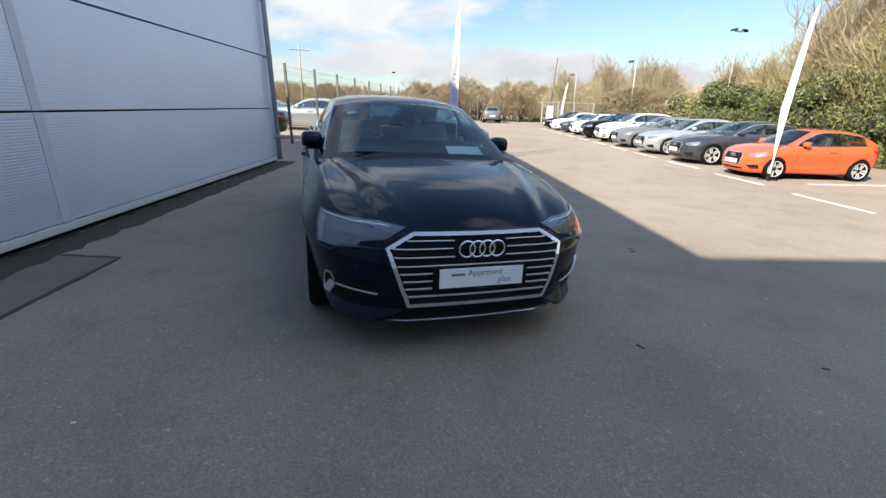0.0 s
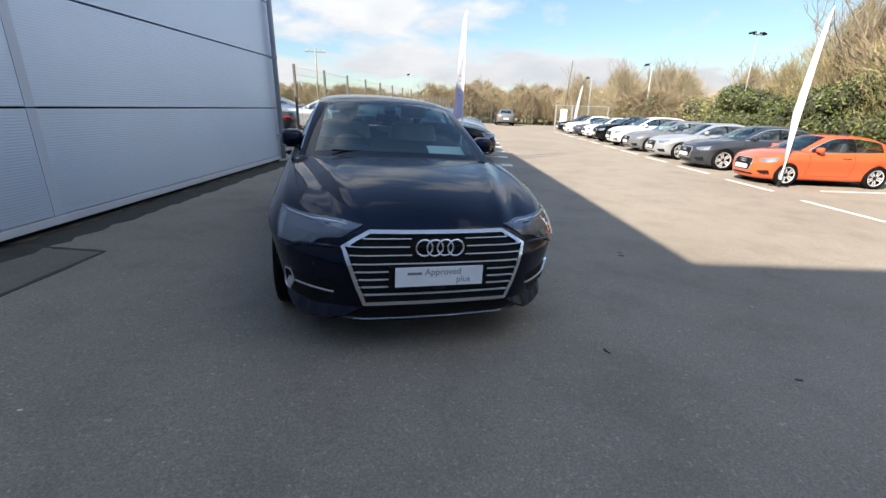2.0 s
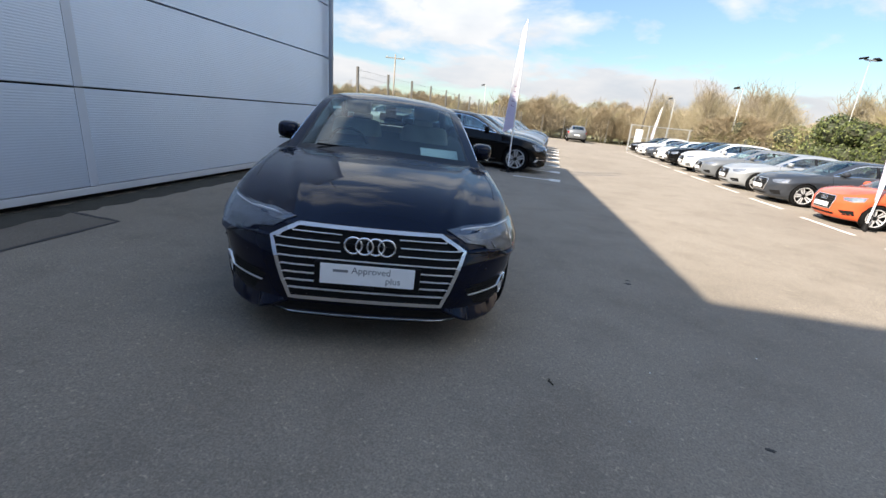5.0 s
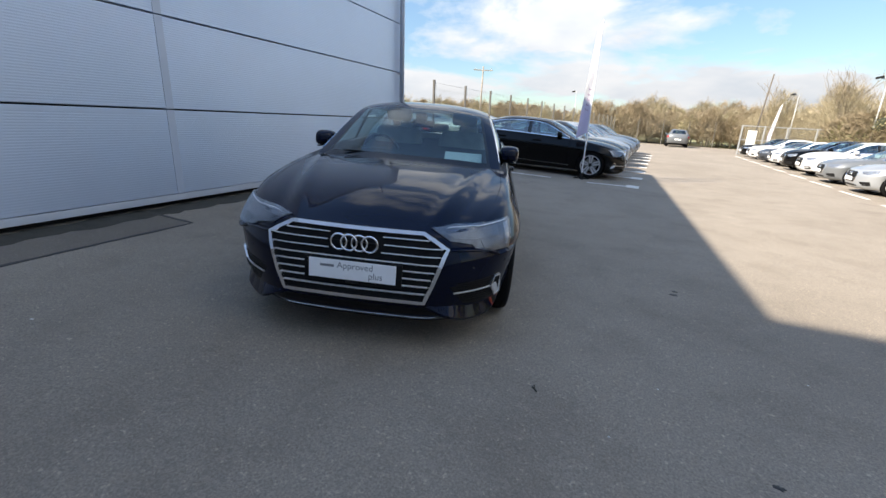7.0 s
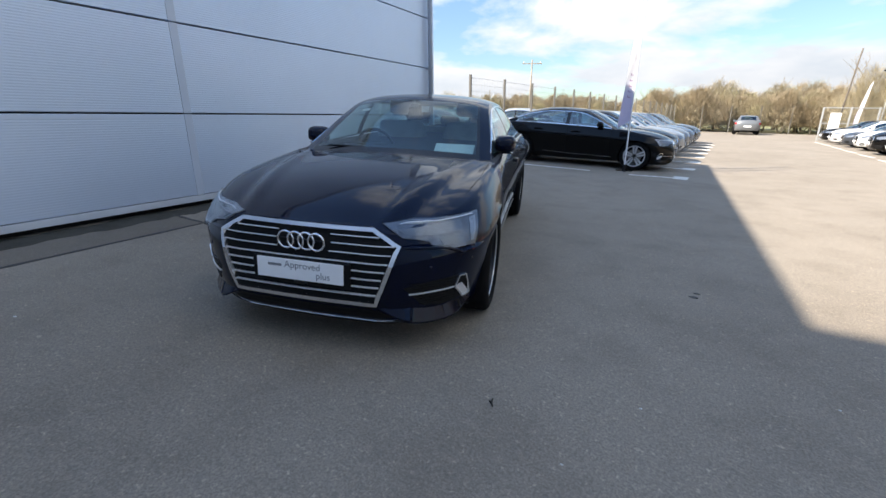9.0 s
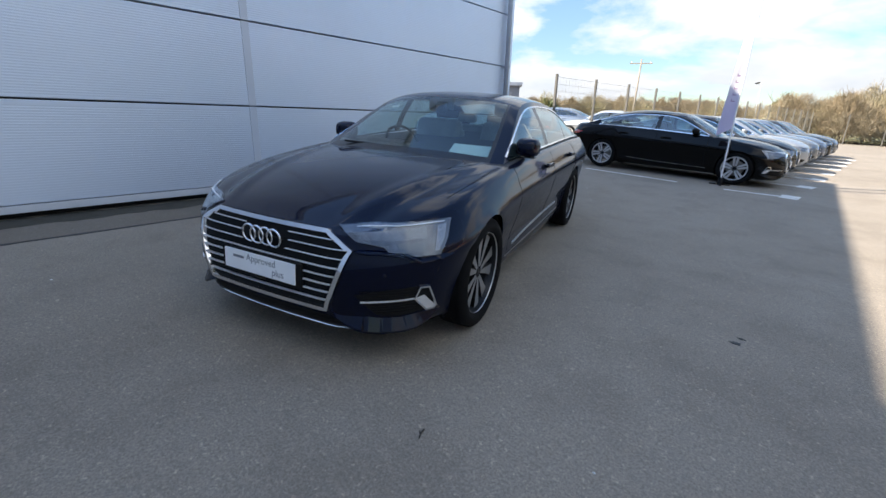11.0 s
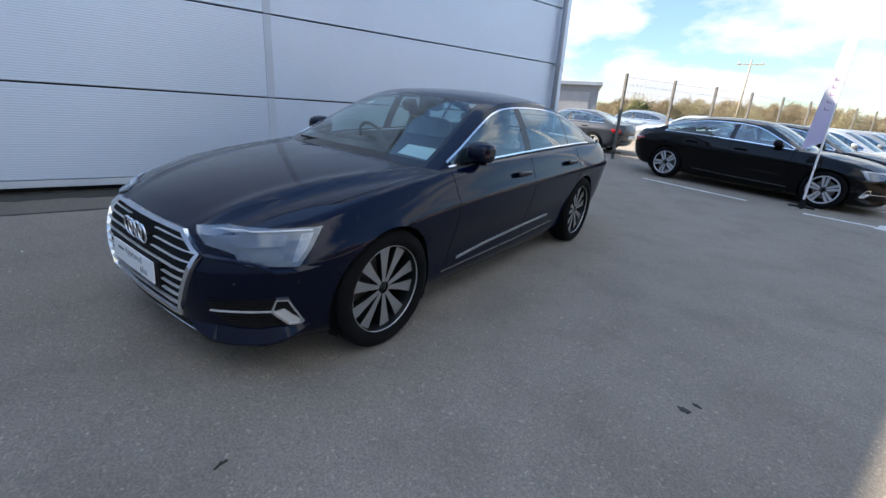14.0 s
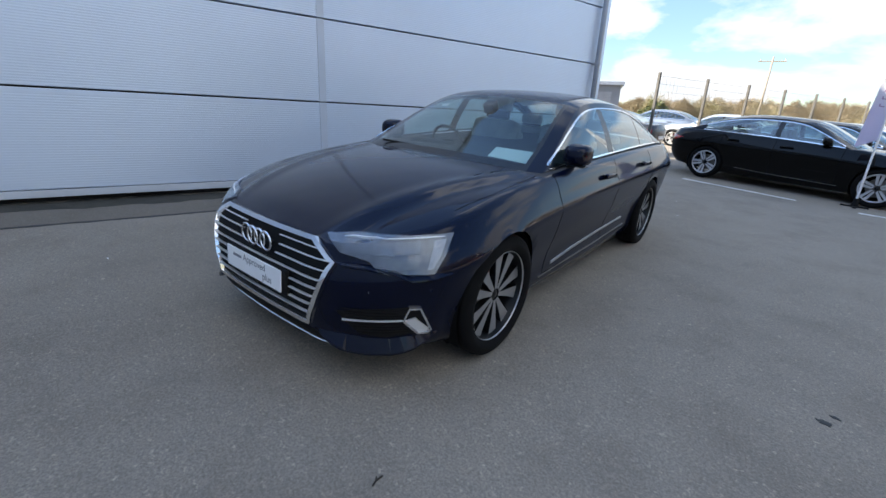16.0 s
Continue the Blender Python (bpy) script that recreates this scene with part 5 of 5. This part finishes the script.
def fence(points, height, pitch, post_mat, label, wire_gap=.16, post=.036, wire_r=.0026):
    """Posts along a line with welded mesh panels between them."""
    f = new("mesh_fence")
    tagged(f, label, "fence")
    run = []
    for (a, b), (c, d) in zip(points, points[1:]):
        n = max(1, round(math.hypot(c - a, d - b) / pitch))
        run += [(a + (c - a) * i / n, b + (d - b) * i / n) for i in range(n)]
    run.append(points[-1])
    gz = ground_z
    f.location = (run[0][0], run[0][1], gz(*run[0]))
    base = Vector(f.location)
    for x, y in run:
        bm = bmesh.new()
        z = gz(x, y)
        box(bm, x - post, y - post, z - .1, x + post, y + post, z + height, .008)
        bmesh.ops.translate(bm, verts=bm.verts, vec=-base)
        part("fence_post", bm, post_mat, f)
    for (a, b), (c, d) in zip(run, run[1:]):
        L = math.hypot(c - a, d - b)
        bm = bmesh.new()
        def wire(p, q, r):
            t = (q - p).normalized()
            s = t.cross(Vector((.3, .5, .81))).normalized() * r
            u = t.cross(s)
            A = [bm.verts.new(p + k) for k in (s, u, -s, -u)]
            B = [bm.verts.new(q + k) for k in (s, u, -s, -u)]
            for i in range(4):
                bm.faces.new((A[i], A[(i + 1) % 4], B[(i + 1) % 4], B[i]))
        P = lambda u, z: Vector((a + (c - a) * u, b + (d - b) * u, gz(a + (c - a) * u, b + (d - b) * u) + z)) - base
        n = int(L / wire_gap)
        for i in range(1, n):
            wire(P(i / n, .05), P(i / n, height - .08), wire_r)
        k = int(height / .2)
        for i in range(k + 1):
            z = .05 + (height - .14) * i / k
            wire(P(0, z), P(1, z), wire_r * 1.3)
        part("mesh_panel", bm, M_WIRE, f)
    return f


fence([(-4.5, 14.3), (-1.6, 34), (.2, 50), (9.5, 51)], 2.4, 2.15, M_POST, "steel mesh fence on square posts")
fence([(13.9, 6.0), (14.1, 30)], 1.7, 3.2, M_POST, "steel mesh fence before the hedge", .3, .02)
cage = fence([(9.2, 38.3), (12.0, 38.6), (15.5, 39.0)], 2.1, 1.45, M_GALV, "galvanised mesh compound fence", .12, .045, .006)
cage.name = "mesh_compound"
for z in (.12, 1.1, 2.06):
    bm = bmesh.new()
    for p, q in (((9.2, 38.3), (12.0, 38.6)), ((12.0, 38.6), (15.5, 39.0))):
        limb(bm, Vector((*p, ground_z(*p) + z)) - cage.location, Vector((*q, ground_z(*q) + z)) - cage.location, .03, .03)
    part("rail", bm, M_GALV, cage)
bm = bmesh.new()
box(bm, -.28, -.012, .60, .28, .012, 1.75, .004)
sign = tagged(mesh_ob("sign_board", bm, M_PAPER), "plain white notice board fixed on mesh", "sign")
sign.matrix_world = on_ground(9.85, 38.35, 6)


# ---- feather flags ----
def feather_flag(x, y, turn, h, width, lean, label, foot_of_cloth=.31, bars=5):
    """A tall cloth banner on a straight leaning pole with a crossed steel foot."""
    f = new("feather_flag")
    tagged(f, label, "flag", "feather flags")
    f.matrix_world = on_ground(x, y, turn)
    along = lambda z: lean * z / h
    bm = bmesh.new()
    rows = []
    for i in range(25):
        z, r = h * i / 24, .020 * (1 - .6 * i / 24)
        rows.append([bm.verts.new((along(z) + r * math.cos(a), r * math.sin(a), z)) for a in [k * math.pi / 4 for k in range(8)]])
    for a, b in zip(rows, rows[1:]):
        for k in range(8):
            bm.faces.new((a[k], a[(k + 1) % 8], b[(k + 1) % 8], b[k]))
    part("pole", bm, M_WHITE_TUBE, f, "white tube", True)
    bm = bmesh.new()
    bmesh.ops.create_cone(bm, cap_ends=True, segments=14, radius1=.06, radius2=.035, depth=.16, matrix=Matrix.Translation((0, 0, .08)))
    box(bm, -.20, -.03, 0, .20, .03, .025, .008)
    box(bm, -.03, -.20, 0, .03, .20, .025, .008)
    part("foot", bm, M_BLACK_MATT, f, "black steel foot")
    n, k = 48, 10

    def cloth(t, u):
        """A point of the cloth: t up the banner, u away from the pole."""
        z = h * (foot_of_cloth + (1 - foot_of_cloth) * t)
        w = width * (1 - .70 * t) * min(1.0, (1 - t) / .10 + .06) ** .7 * (1 if bars else min(1.0, .2 + 2.6 * t))
        wave = .014 * math.sin(t * 7 + u * 2.2) + .007 * math.sin(t * 17 + u * 4)
        return Vector((along(z) - w * u, wave * u, z - .16 * u * max(0.0, 1 - t * 7) + .02 * math.sin(t * 12) * u))

    bm = bmesh.new()
    for side, off in ((0, 0), (1, .004)):
        V = [[bm.verts.new(cloth(i / n, j / k) + Vector((0, off, 0))) for j in range(k + 1)] for i in range(n + 1)]
        for i in range(n):
            for j in range(k):
                q = (V[i][j], V[i + 1][j], V[i + 1][j + 1], V[i][j + 1])
                bm.faces.new(q if side else q[::-1])
    part("banner", bm, M_CLOTH, f, "white cloth banner with purple print", True)
    # upright print that cannot be read: short bars up the cloth
    for i in range(bars):
        t0 = .20 + .048 * i
        bm = bmesh.new()
        for a, b, c, d in ((.30, .62, 0, .006), (.56, .62, .004, .020)):
            ring = [cloth(t0 + (d if q[1] else c), b if q[0] else a) for q in ((0, 0), (1, 0), (1, 1), (0, 1))]
            for off in (-.004, .008):
                bm.faces.new([bm.verts.new(p + Vector((0, off, 0))) for p in ring])
        part("print_bar", bm, M_PRINT, f)
    return f


feather_flag(0.68, 12.50, 12, 3.85, .27, -.12, "white feather flag standing before the black car")
feather_flag(8.17, 10.34, -30, 3.80, .19, .10, "white feather flag beside the orange car", .20, 0)
feather_flag(11.2, 39.6, -10, 3.7, .30, .3, "white feather flag by the mesh compound", .12, 0)


# ---- lamp posts and poles ----
def lamp_post(x, y, h, turn, label, twin=False):
    p = new("lamp_post")
    tagged(p, label, "lamp post")
    p.matrix_world = pose(x, y, ground_z(x, y), 0, 0, turn)
    bm = bmesh.new()
    bmesh.ops.create_cone(bm, cap_ends=True, segments=12, radius1=.020 if twin else .045, radius2=.015 if twin else .030, depth=h, matrix=Matrix.Translation((0, 0, h / 2)))
    box(bm, -.16, -.16, 0, .16, .16, .03, .006)
    part("post", bm, M_GALV, p, "", True)
    for s in ((-1, 1) if twin else (1,)):
        bm = bmesh.new()
        box(bm, min(0, s * .30), -.03, h - .06, max(0, s * .30), .03, h, .01)
        part("bracket", bm, M_GALV, p)
        bm = bmesh.new()
        k = .75 if twin else 1.0
        box(bm, -.17 * k, -.14 * k, -.05 * k, .17 * k, .14 * k, .05 * k, .02 * k, Matrix.Translation((s * .36, 0, h + .02)) @ pose(0, 0, 0, 0, s * 14, 0))
        part("lamp_head", bm, M_BLACK_MATT, p)


lamp_post(14.3, 32.7, 4.45 - ground_z(14.3, 30), 160, "pale steel lamp post behind the parked cars")
lamp_post(14.8, 22.8, 4.95 - ground_z(14.8, 30), 200, "pale steel lamp post with twin dark floodlights", True)
lamp_post(13.6, 44.0, 4.3 - ground_z(13.6, 30), 160, "pale steel lamp post by the far hedge")
lamp_post(-4.5, 55.0, 4.9, 160, "thin distant lamp post beyond the fence")


def pole(x, y, h, r, lean, arms, label, wood=None):
    p = new("utility_pole")
    tagged(p, label, "pole")
    p.matrix_world = pose(x, y, ground_z(x, y), 0, lean, 20)
    bm = bmesh.new()
    bmesh.ops.create_cone(bm, cap_ends=True, segments=10, radius1=r, radius2=r * .65, depth=h, matrix=Matrix.Translation((0, 0, h / 2)))
    part("post", bm, wood or M_WOOD_POLE, p, "", True)
    if arms:
        bm = bmesh.new()
        box(bm, -1.0, -.05, h - .42, 1.0, .05, h - .33, .01)
        part("cross_arm", bm, M_WOOD_POLE, p)
        for s in (-.85, 0, .85):
            bm = bmesh.new()
            bmesh.ops.create_cone(bm, cap_ends=True, segments=8, radius1=.05, radius2=.03, depth=.16, matrix=Matrix.Translation((s, 0, h - .24)))
            part("insulator", bm, M_GALV, p)


pole(-13.5, 47, 6.4, .10, 1, True, "weathered wooden utility pole with a cross arm")
pole(11.0, 43.2, 6.1, .07, 5, False, "weathered bare leaning wooden pole", M_DARK_WOOD)

# ---- small outbuilding beyond the fence ----
M_SHED = material("dull_grey_cladding", (0.22, 0.23, 0.25), 0.6, vary=0.1, scale=2)
M_SHUTTER = material("grey_shutter", (0.30, 0.31, 0.33), 0.55, vary=0.08, scale=3)
shed = new("outbuilding")
tagged(shed, "small grey flat-roofed outbuilding with a roller door", "building")
shed.matrix_world = pose(-12.45, 24.6, ground_z(-12.1, 30), 0, 0, 36)
bm = bmesh.new()
box(bm, -6, 0, 0, 0, 5, 2.55)
part("shed_wall", bm, M_SHED, shed)
bm = bmesh.new()
box(bm, -6.15, -.2, 2.55, .15, 5.2, 2.75, .02)
part("shed_roof", bm, M_PIPE, shed)
for i in range(14):
    bm = bmesh.new()
    box(bm, -2.2, -.03, .04 + .155 * i, -.45, -.005, .04 + .155 * i + .147, .006)
    part("door_slat", bm, M_SHUTTER, shed)

# ---- planting ----
def leaf_mat(name, dark, mid, light):
    m = bpy.data.materials.new(name)
    m.use_nodes = True
    n, l = m.node_tree.nodes, m.node_tree.links
    p = n["Principled BSDF"]
    g = n.new("ShaderNodeNewGeometry")
    r = n.new("ShaderNodeValToRGB")
    r.color_ramp.elements.new(.5)
    for e, pos, c in zip(r.color_ramp.elements, (0, .55, 1), (dark, mid, light)):
        e.position, e.color = pos, (*c, 1)
    l.new(g.outputs["Random Per Island"], r.inputs[0])
    l.new(r.outputs["Color"], p.inputs["Base Color"])
    p.inputs["Roughness"].default_value = .6
    return m


L_IVY = leaf_mat("ivy_leaves", (.024, .036, .009), (.056, .076, .019), (.15, .17, .048))
L_BUSH = leaf_mat("yellow_green_leaves", (.075, .10, .025), (.15, .18, .05), (.26, .28, .09))
L_DRY = leaf_mat("dry_twigs_and_buds", (.13, .098, .056), (.225, .172, .104), (.33, .26, .165))
L_TAN = leaf_mat("tan_buds", (.17, .14, .085), (.27, .225, .14), (.38, .32, .21))
L_OLIVE = leaf_mat("olive_twigs", (.12, .11, .05), (.22, .19, .09), (.34, .30, .15))
M_BARK = material("bark", (.20, .165, .12), .9, vary=.35, scale=5, bump=.4, bump_scale=30)
M_CORE = material("dark_core", (.035, .038, .020), .95, vary=.4, scale=2)
M_GRASS = material("rough_grass", (.16, .15, .065), .95, vary=.35, scale=.6, fine=.8, bump=.5, bump_scale=12)
rng = np.random.default_rng(7)


def leaf_cloud(centres, radii, count, size, flat=.6, stretch=1.6):
    """Many small pointed leaves scattered over the outer part of some clumps: vertices and faces."""
    centres, radii = np.array(centres), np.array(radii)
    w = (radii[:, 0] * radii[:, 2])
    pick = rng.choice(len(centres), count, p=w / w.sum())
    d = rng.normal(size=(count, 3))
    d /= np.linalg.norm(d, axis=1)[:, None]
    rr = rng.uniform(.55, 1.08, count) ** .6
    pos = centres[pick] + d * radii[pick] * rr[:, None]
    n = d + rng.normal(size=(count, 3)) * flat
    n /= np.linalg.norm(n, axis=1)[:, None]
    a = np.cross(n, rng.normal(size=(count, 3)))
    a /= np.linalg.norm(a, axis=1)[:, None]
    b = np.cross(n, a)
    s = size * rng.uniform(.55, 1.35, count)[:, None]
    quad = np.stack([pos - a * s * stretch, pos + b * s * .7, pos + a * s * stretch, pos - b * s * .7], 1).reshape(-1, 3)
    faces = np.arange(count * 4).reshape(-1, 4)
    return quad, faces


def twig_cloud(base, height, spread, count, length, width, up=.8):
    """Fine upright twigs that fill a bare crown."""
    t = rng.uniform(.15, 1, count) ** .8
    ang = rng.uniform(0, 2 * np.pi, count)
    prof = np.sin(np.clip(t, 0, 1) * np.pi * .82 + .25)
    rad = spread * prof * np.sqrt(rng.uniform(0, 1, count))
    lump = 1 + .28 * np.sin(ang * 3 + base[0]) + .2 * np.sin(ang * 5 + t * 9)
    pos = np.stack([base[0] + rad * lump * np.cos(ang), base[1] + rad * lump * np.sin(ang), base[2] + height * t * (.92 + .12 * np.sin(ang * 2 + base[1]))], 1)
    d = np.stack([.55 * np.cos(ang), .55 * np.sin(ang), np.full(count, up)], 1) + rng.normal(size=(count, 3)) * .45
    d /= np.linalg.norm(d, axis=1)[:, None]
    s = np.cross(d, rng.normal(size=(count, 3)))
    s /= np.linalg.norm(s, axis=1)[:, None]
    L = length * rng.uniform(.5, 1.5, count)[:, None]
    tip = pos + d * L
    quad = np.stack([pos - s * width, pos + s * width, tip], 1).reshape(-1, 3)
    return quad, np.arange(count * 3).reshape(-1, 3)


def raw(name, quad, faces, mat, parent=None, kind=""):
    me = bpy.data.meshes.new(name)
    me.from_pydata(quad.tolist(), [], faces.tolist())
    me.materials.append(mat)
    ob = new(name, me)
    ob.parent = parent
    if kind:
        tagged(ob, kind=kind)
    return ob


def branch(bm, p, d, length, r, depth):
    steps = 3
    for i in range(steps):
        q = p + d * length / steps
        limb(bm, p, q, r * (1 - .22 * i), r * (1 - .22 * (i + 1)), 6 if depth > 1 else 4)
        p = q
        d = (d + Vector((random.uniform(-.25, .25), random.uniform(-.25, .25), random.uniform(-.05, .2)))).normalized()
        if depth:
            for _ in range(2 if i else 1):
                side = Vector((random.uniform(-1, 1), random.uniform(-1, 1), random.uniform(.1, .9))).normalized()
                branch(bm, p, (d * .55 + side * .75).normalized(), length * .58, r * .45, depth - 1)


def tree(x, y, h, spread, twigs, leaves, mat, leaf, label, depth=3, size=.07, tw_len=.5, tw_w=.012):
    """A leafless or budding tree: tapered trunk with limbs, fine twigs and some small leaves."""
    t = new("tree")
    tagged(t, label, "tree")
    t.location = (x, y, ground_z(x, y) - .05)
    bm = bmesh.new()
    for k in range(random.choice((1, 2, 3))):
        d = Vector((random.uniform(-.25, .25), random.uniform(-.25, .25), 1)).normalized()
        branch(bm, Vector((random.uniform(-.2, .2), random.uniform(-.2, .2), 0)), d, h * .62, .05 + h * .011, depth)
    part("trunk", bm, M_BARK, t)
    q, f = twig_cloud((0, 0, 0), h * .95, spread, twigs, tw_len, tw_w)
    raw("twig_mass", q, f, mat, t, "stuff")
    if leaves:
        cs = [(random.gauss(0, spread * .42), random.gauss(0, spread * .42), h * random.uniform(.15, .75)) for _ in range(14)]
        rs = [(spread * random.uniform(.25, .45),) * 2 + (h * random.uniform(.10, .18),) for _ in cs]
        q, f = leaf_cloud(cs, rs, leaves, size)
        raw("crown", q, f, leaf, t, "stuff")
    return t


# ivy hedge along the row of cars
hedge = new("hedge")
tagged(hedge, "dense dark green ivy hedge behind the parked cars", "hedge")
hedge.location = (14.6, 7, ground_z(14, 20))
cs, rs = [], []
for i in range(32):
    y = 17.5 * i / 32
    top = 2.65 + .35 * math.sin(y * .9) + .25 * math.sin(y * 2.3 + 1)
    for z in (.5, 1.35, top - .55):
        cs.append((random.uniform(-.35, .35), y + random.uniform(-.3, .3), z))
        rs.append((random.uniform(.55, .95), random.uniform(.5, .8), random.uniform(.45, .75)))
q, f = leaf_cloud(cs, rs, 60000, .042)
raw("foliage", q, f, L_IVY, hedge, "stuff")
q, f = leaf_cloud(cs[::3], [(a * 1.1, b * 1.1, c * 1.25) for a, b, c in rs[::3]], 17000, .036)
raw("new_growth", q, f, L_BUSH, hedge, "stuff")
# solid dark cores fill the clumps behind the leaves
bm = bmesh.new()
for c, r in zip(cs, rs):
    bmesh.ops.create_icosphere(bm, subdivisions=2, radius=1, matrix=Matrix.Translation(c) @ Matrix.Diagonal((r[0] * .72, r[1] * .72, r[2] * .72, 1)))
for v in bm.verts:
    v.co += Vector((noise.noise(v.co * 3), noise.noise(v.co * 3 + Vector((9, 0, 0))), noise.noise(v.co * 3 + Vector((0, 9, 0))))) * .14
part("inner_core", bm, M_CORE, hedge)

# mixed scrub that carries on from the hedge
scrub = new("scrub_hedge")
tagged(scrub, "mixed brown and yellow green scrub behind parked cars", "hedge")
scrub.location = (14.8, 24.6, ground_z(14, 20))
cs, rs = [], []
for i in range(26):
    y = 17 * i / 26
    top = 2.1 + .5 * math.sin(y * 1.1) + .3 * math.sin(y * 2.7 + 1)
    for z in (.4, 1.1, top - .5):
        cs.append((random.uniform(-.4, .5), y + random.uniform(-.3, .3), z))
        rs.append((random.uniform(.5, .9), random.uniform(.45, .8), random.uniform(.4, .75)))
q, f = leaf_cloud(cs, rs, 30000, .034)
raw("foliage", q, f, L_OLIVE, scrub, "stuff")
q, f = leaf_cloud(cs[::2], [(a * 1.1, b * 1.1, c * 1.2) for a, b, c in rs[::2]], 14000, .030)
raw("new_growth", q, f, L_BUSH, scrub, "stuff")
q, f = twig_cloud((0, 8.5, 0), 2.9, 1.0, 9000, .4, .010)
q[:, 1] = (q[:, 1] - 8.5) * 8 + 8.5
raw("twig_mass", q, f, L_DRY, scrub, "stuff")
# smaller dark cores close up the scrub
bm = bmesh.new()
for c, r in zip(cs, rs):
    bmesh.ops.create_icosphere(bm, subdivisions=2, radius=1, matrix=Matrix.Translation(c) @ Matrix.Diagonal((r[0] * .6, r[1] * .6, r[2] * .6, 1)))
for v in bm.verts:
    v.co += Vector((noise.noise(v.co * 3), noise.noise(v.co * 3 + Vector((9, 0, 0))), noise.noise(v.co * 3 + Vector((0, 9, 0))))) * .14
part("inner_core", bm, M_CORE, scrub)

# thicket of tall budding trees behind the hedge
for i, (x, y, h, s) in enumerate(((15.6, 9.0, 6.6, 2.3), (16.2, 11.6, 6.9, 2.4), (15.8, 14.0, 6.0, 2.2), (17.6, 13.2, 7.2, 2.4), (17.6, 16.6, 5.8, 2.0), (17.2, 9.0, 7.6, 2.6), (18.8, 11.0, 7.8, 2.6), (15.8, 6.2, 7.0, 2.4), (18.6, 19.6, 6.6, 2.2), (20, 15, 7.4, 2.4), (16.8, 17.6, 6.6, 2.2), (17.6, 20.4, 6.4, 2.2), (19.4, 17.4, 7.8, 2.5), (16.4, 15.2, 6.8, 2.2), (19.5, 22.5, 5.6, 2.0))):
    tree(x, y, h, s, 14000, 5200, (L_OLIVE, L_DRY, L_OLIVE)[i % 3], (L_BUSH, L_OLIVE)[i % 2], "tangled budding tree with olive twigs", 3, .030, .45, .007)
for i, (x, y, h, s) in enumerate(((17.5, 24, 4.6, 1.7), (18.5, 28, 5.0, 1.8), (17.0, 33, 5.2, 1.9), (18.0, 37, 5.8, 2.2), (15.5, 40, 5.9, 2.4), (19.0, 42, 6.2, 2.3), (16.5, 45, 6.4, 2.4), (13.5, 47, 6.0, 2.2))):
    tree(x, y, h * .86, s, 8000, 2400, L_TAN, L_TAN, "bare tan tree with fine upright twigs", 3, .032, .6, .007)
# low scrub at the end of the yard and beyond the fences
kinds = []
for k, (mat, leaf, n) in enumerate(((L_DRY, L_TAN, 2600), (L_TAN, L_OLIVE, 3200), (L_DRY, L_TAN, 1500))):
    t = tree(-30 - 6 * k, 75, 4.2, 2.3, 8500, n, mat, leaf, "brown winter scrub with bare twigs", 2, .05, .55, .010)
    kinds.append(t)
spots = []
for i in range(15):
    spots.append((-1 + 1.15 * i + random.uniform(-.4, .4), 53.5 + random.uniform(-1, 2), random.uniform(.75, 1.0)))
for i in range(12):
    spots.append((2 + 2.0 * i + random.uniform(-.5, .5), 60 + random.uniform(-2, 4), random.uniform(.9, 1.2)))
for i in range(44):
    x = -64 + 1.55 * i + random.uniform(-.6, .6)
    spots.append((x, 76 + random.uniform(-4, 5), random.uniform(.72, 1.02)))
for i in range(26):
    spots.append((-60 + 1.9 * i, 50 + .32 * i + random.uniform(-2, 2), random.uniform(.62, .88)))
for i, (x, y, s) in enumerate(spots):
    o = copy_thing(kinds[i % 3], pose(x, y, ground_z(x, y) - .05, 0, 0, 67 * i))
    o.scale = (s * random.uniform(.9, 1.2), s * random.uniform(.9, 1.2), s)
    tagged(o, group="winter scrub")
for t in kinds:
    tagged(t, group="winter scrub")
tree(-2.3, 58, 4.3, 1.5, 2500, 5000, L_OLIVE, L_IVY, "dark green rounded evergreen tree", 2, .09)
tree(-26, 52, 4.0, 1.2, 1500, 4000, L_OLIVE, L_IVY, "dark green rounded evergreen tree", 2, .09)

# rough grass beyond the yard
bm = bmesh.new()
for x0, y0, x1, y1 in ((-500, 52, -12, 500), (-12, 52, 14, 500), (14, 52, 500, 500), (14.05, -60, 500, 0), (14.05, 0, 500, 14), (14.05, 14, 500, 52), (-500, 27, -12, 52), (-12, 27, -9, 52)):
    bm.faces.new([bm.verts.new((x, y, ground_z(x, y) + .03)) for x, y in ((x0, y0), (x1, y0), (x1, y1), (x0, y1))])
bmesh.ops.remove_doubles(bm, verts=bm.verts, dist=.001)
bmesh.ops.recalc_face_normals(bm, faces=bm.faces)
tagged(mesh_ob("verge", bm, M_GRASS), "rough winter grass beyond the yard", "grass", kind="structure")

# brick house gable far behind the hedge
M_HOUSE = material("pale_render", (.40, .37, .34), .85, vary=.1, scale=1)
M_ROOF = material("brown_tiles", (.24, .20, .17), .85, vary=.25, scale=3)
house = new("house")
tagged(house, "small pale house with a brown gable roof behind trees", "house")
house.matrix_world = pose(27.8, 47.4, ground_z(14, 20) - .42, 0, 0, -30)
bm = bmesh.new()
box(bm, -2.4, -3, 0, 2.4, 3, 2.9)
part("house_wall", bm, M_HOUSE, house)
bm = bmesh.new()
prism(bm, [(-2.6, 2.9), (2.6, 2.9), (0, 4.4)], -3.3, 3.3)
bmesh.ops.recalc_face_normals(bm, faces=bm.faces)
part("house_roof", bm, M_ROOF, house)
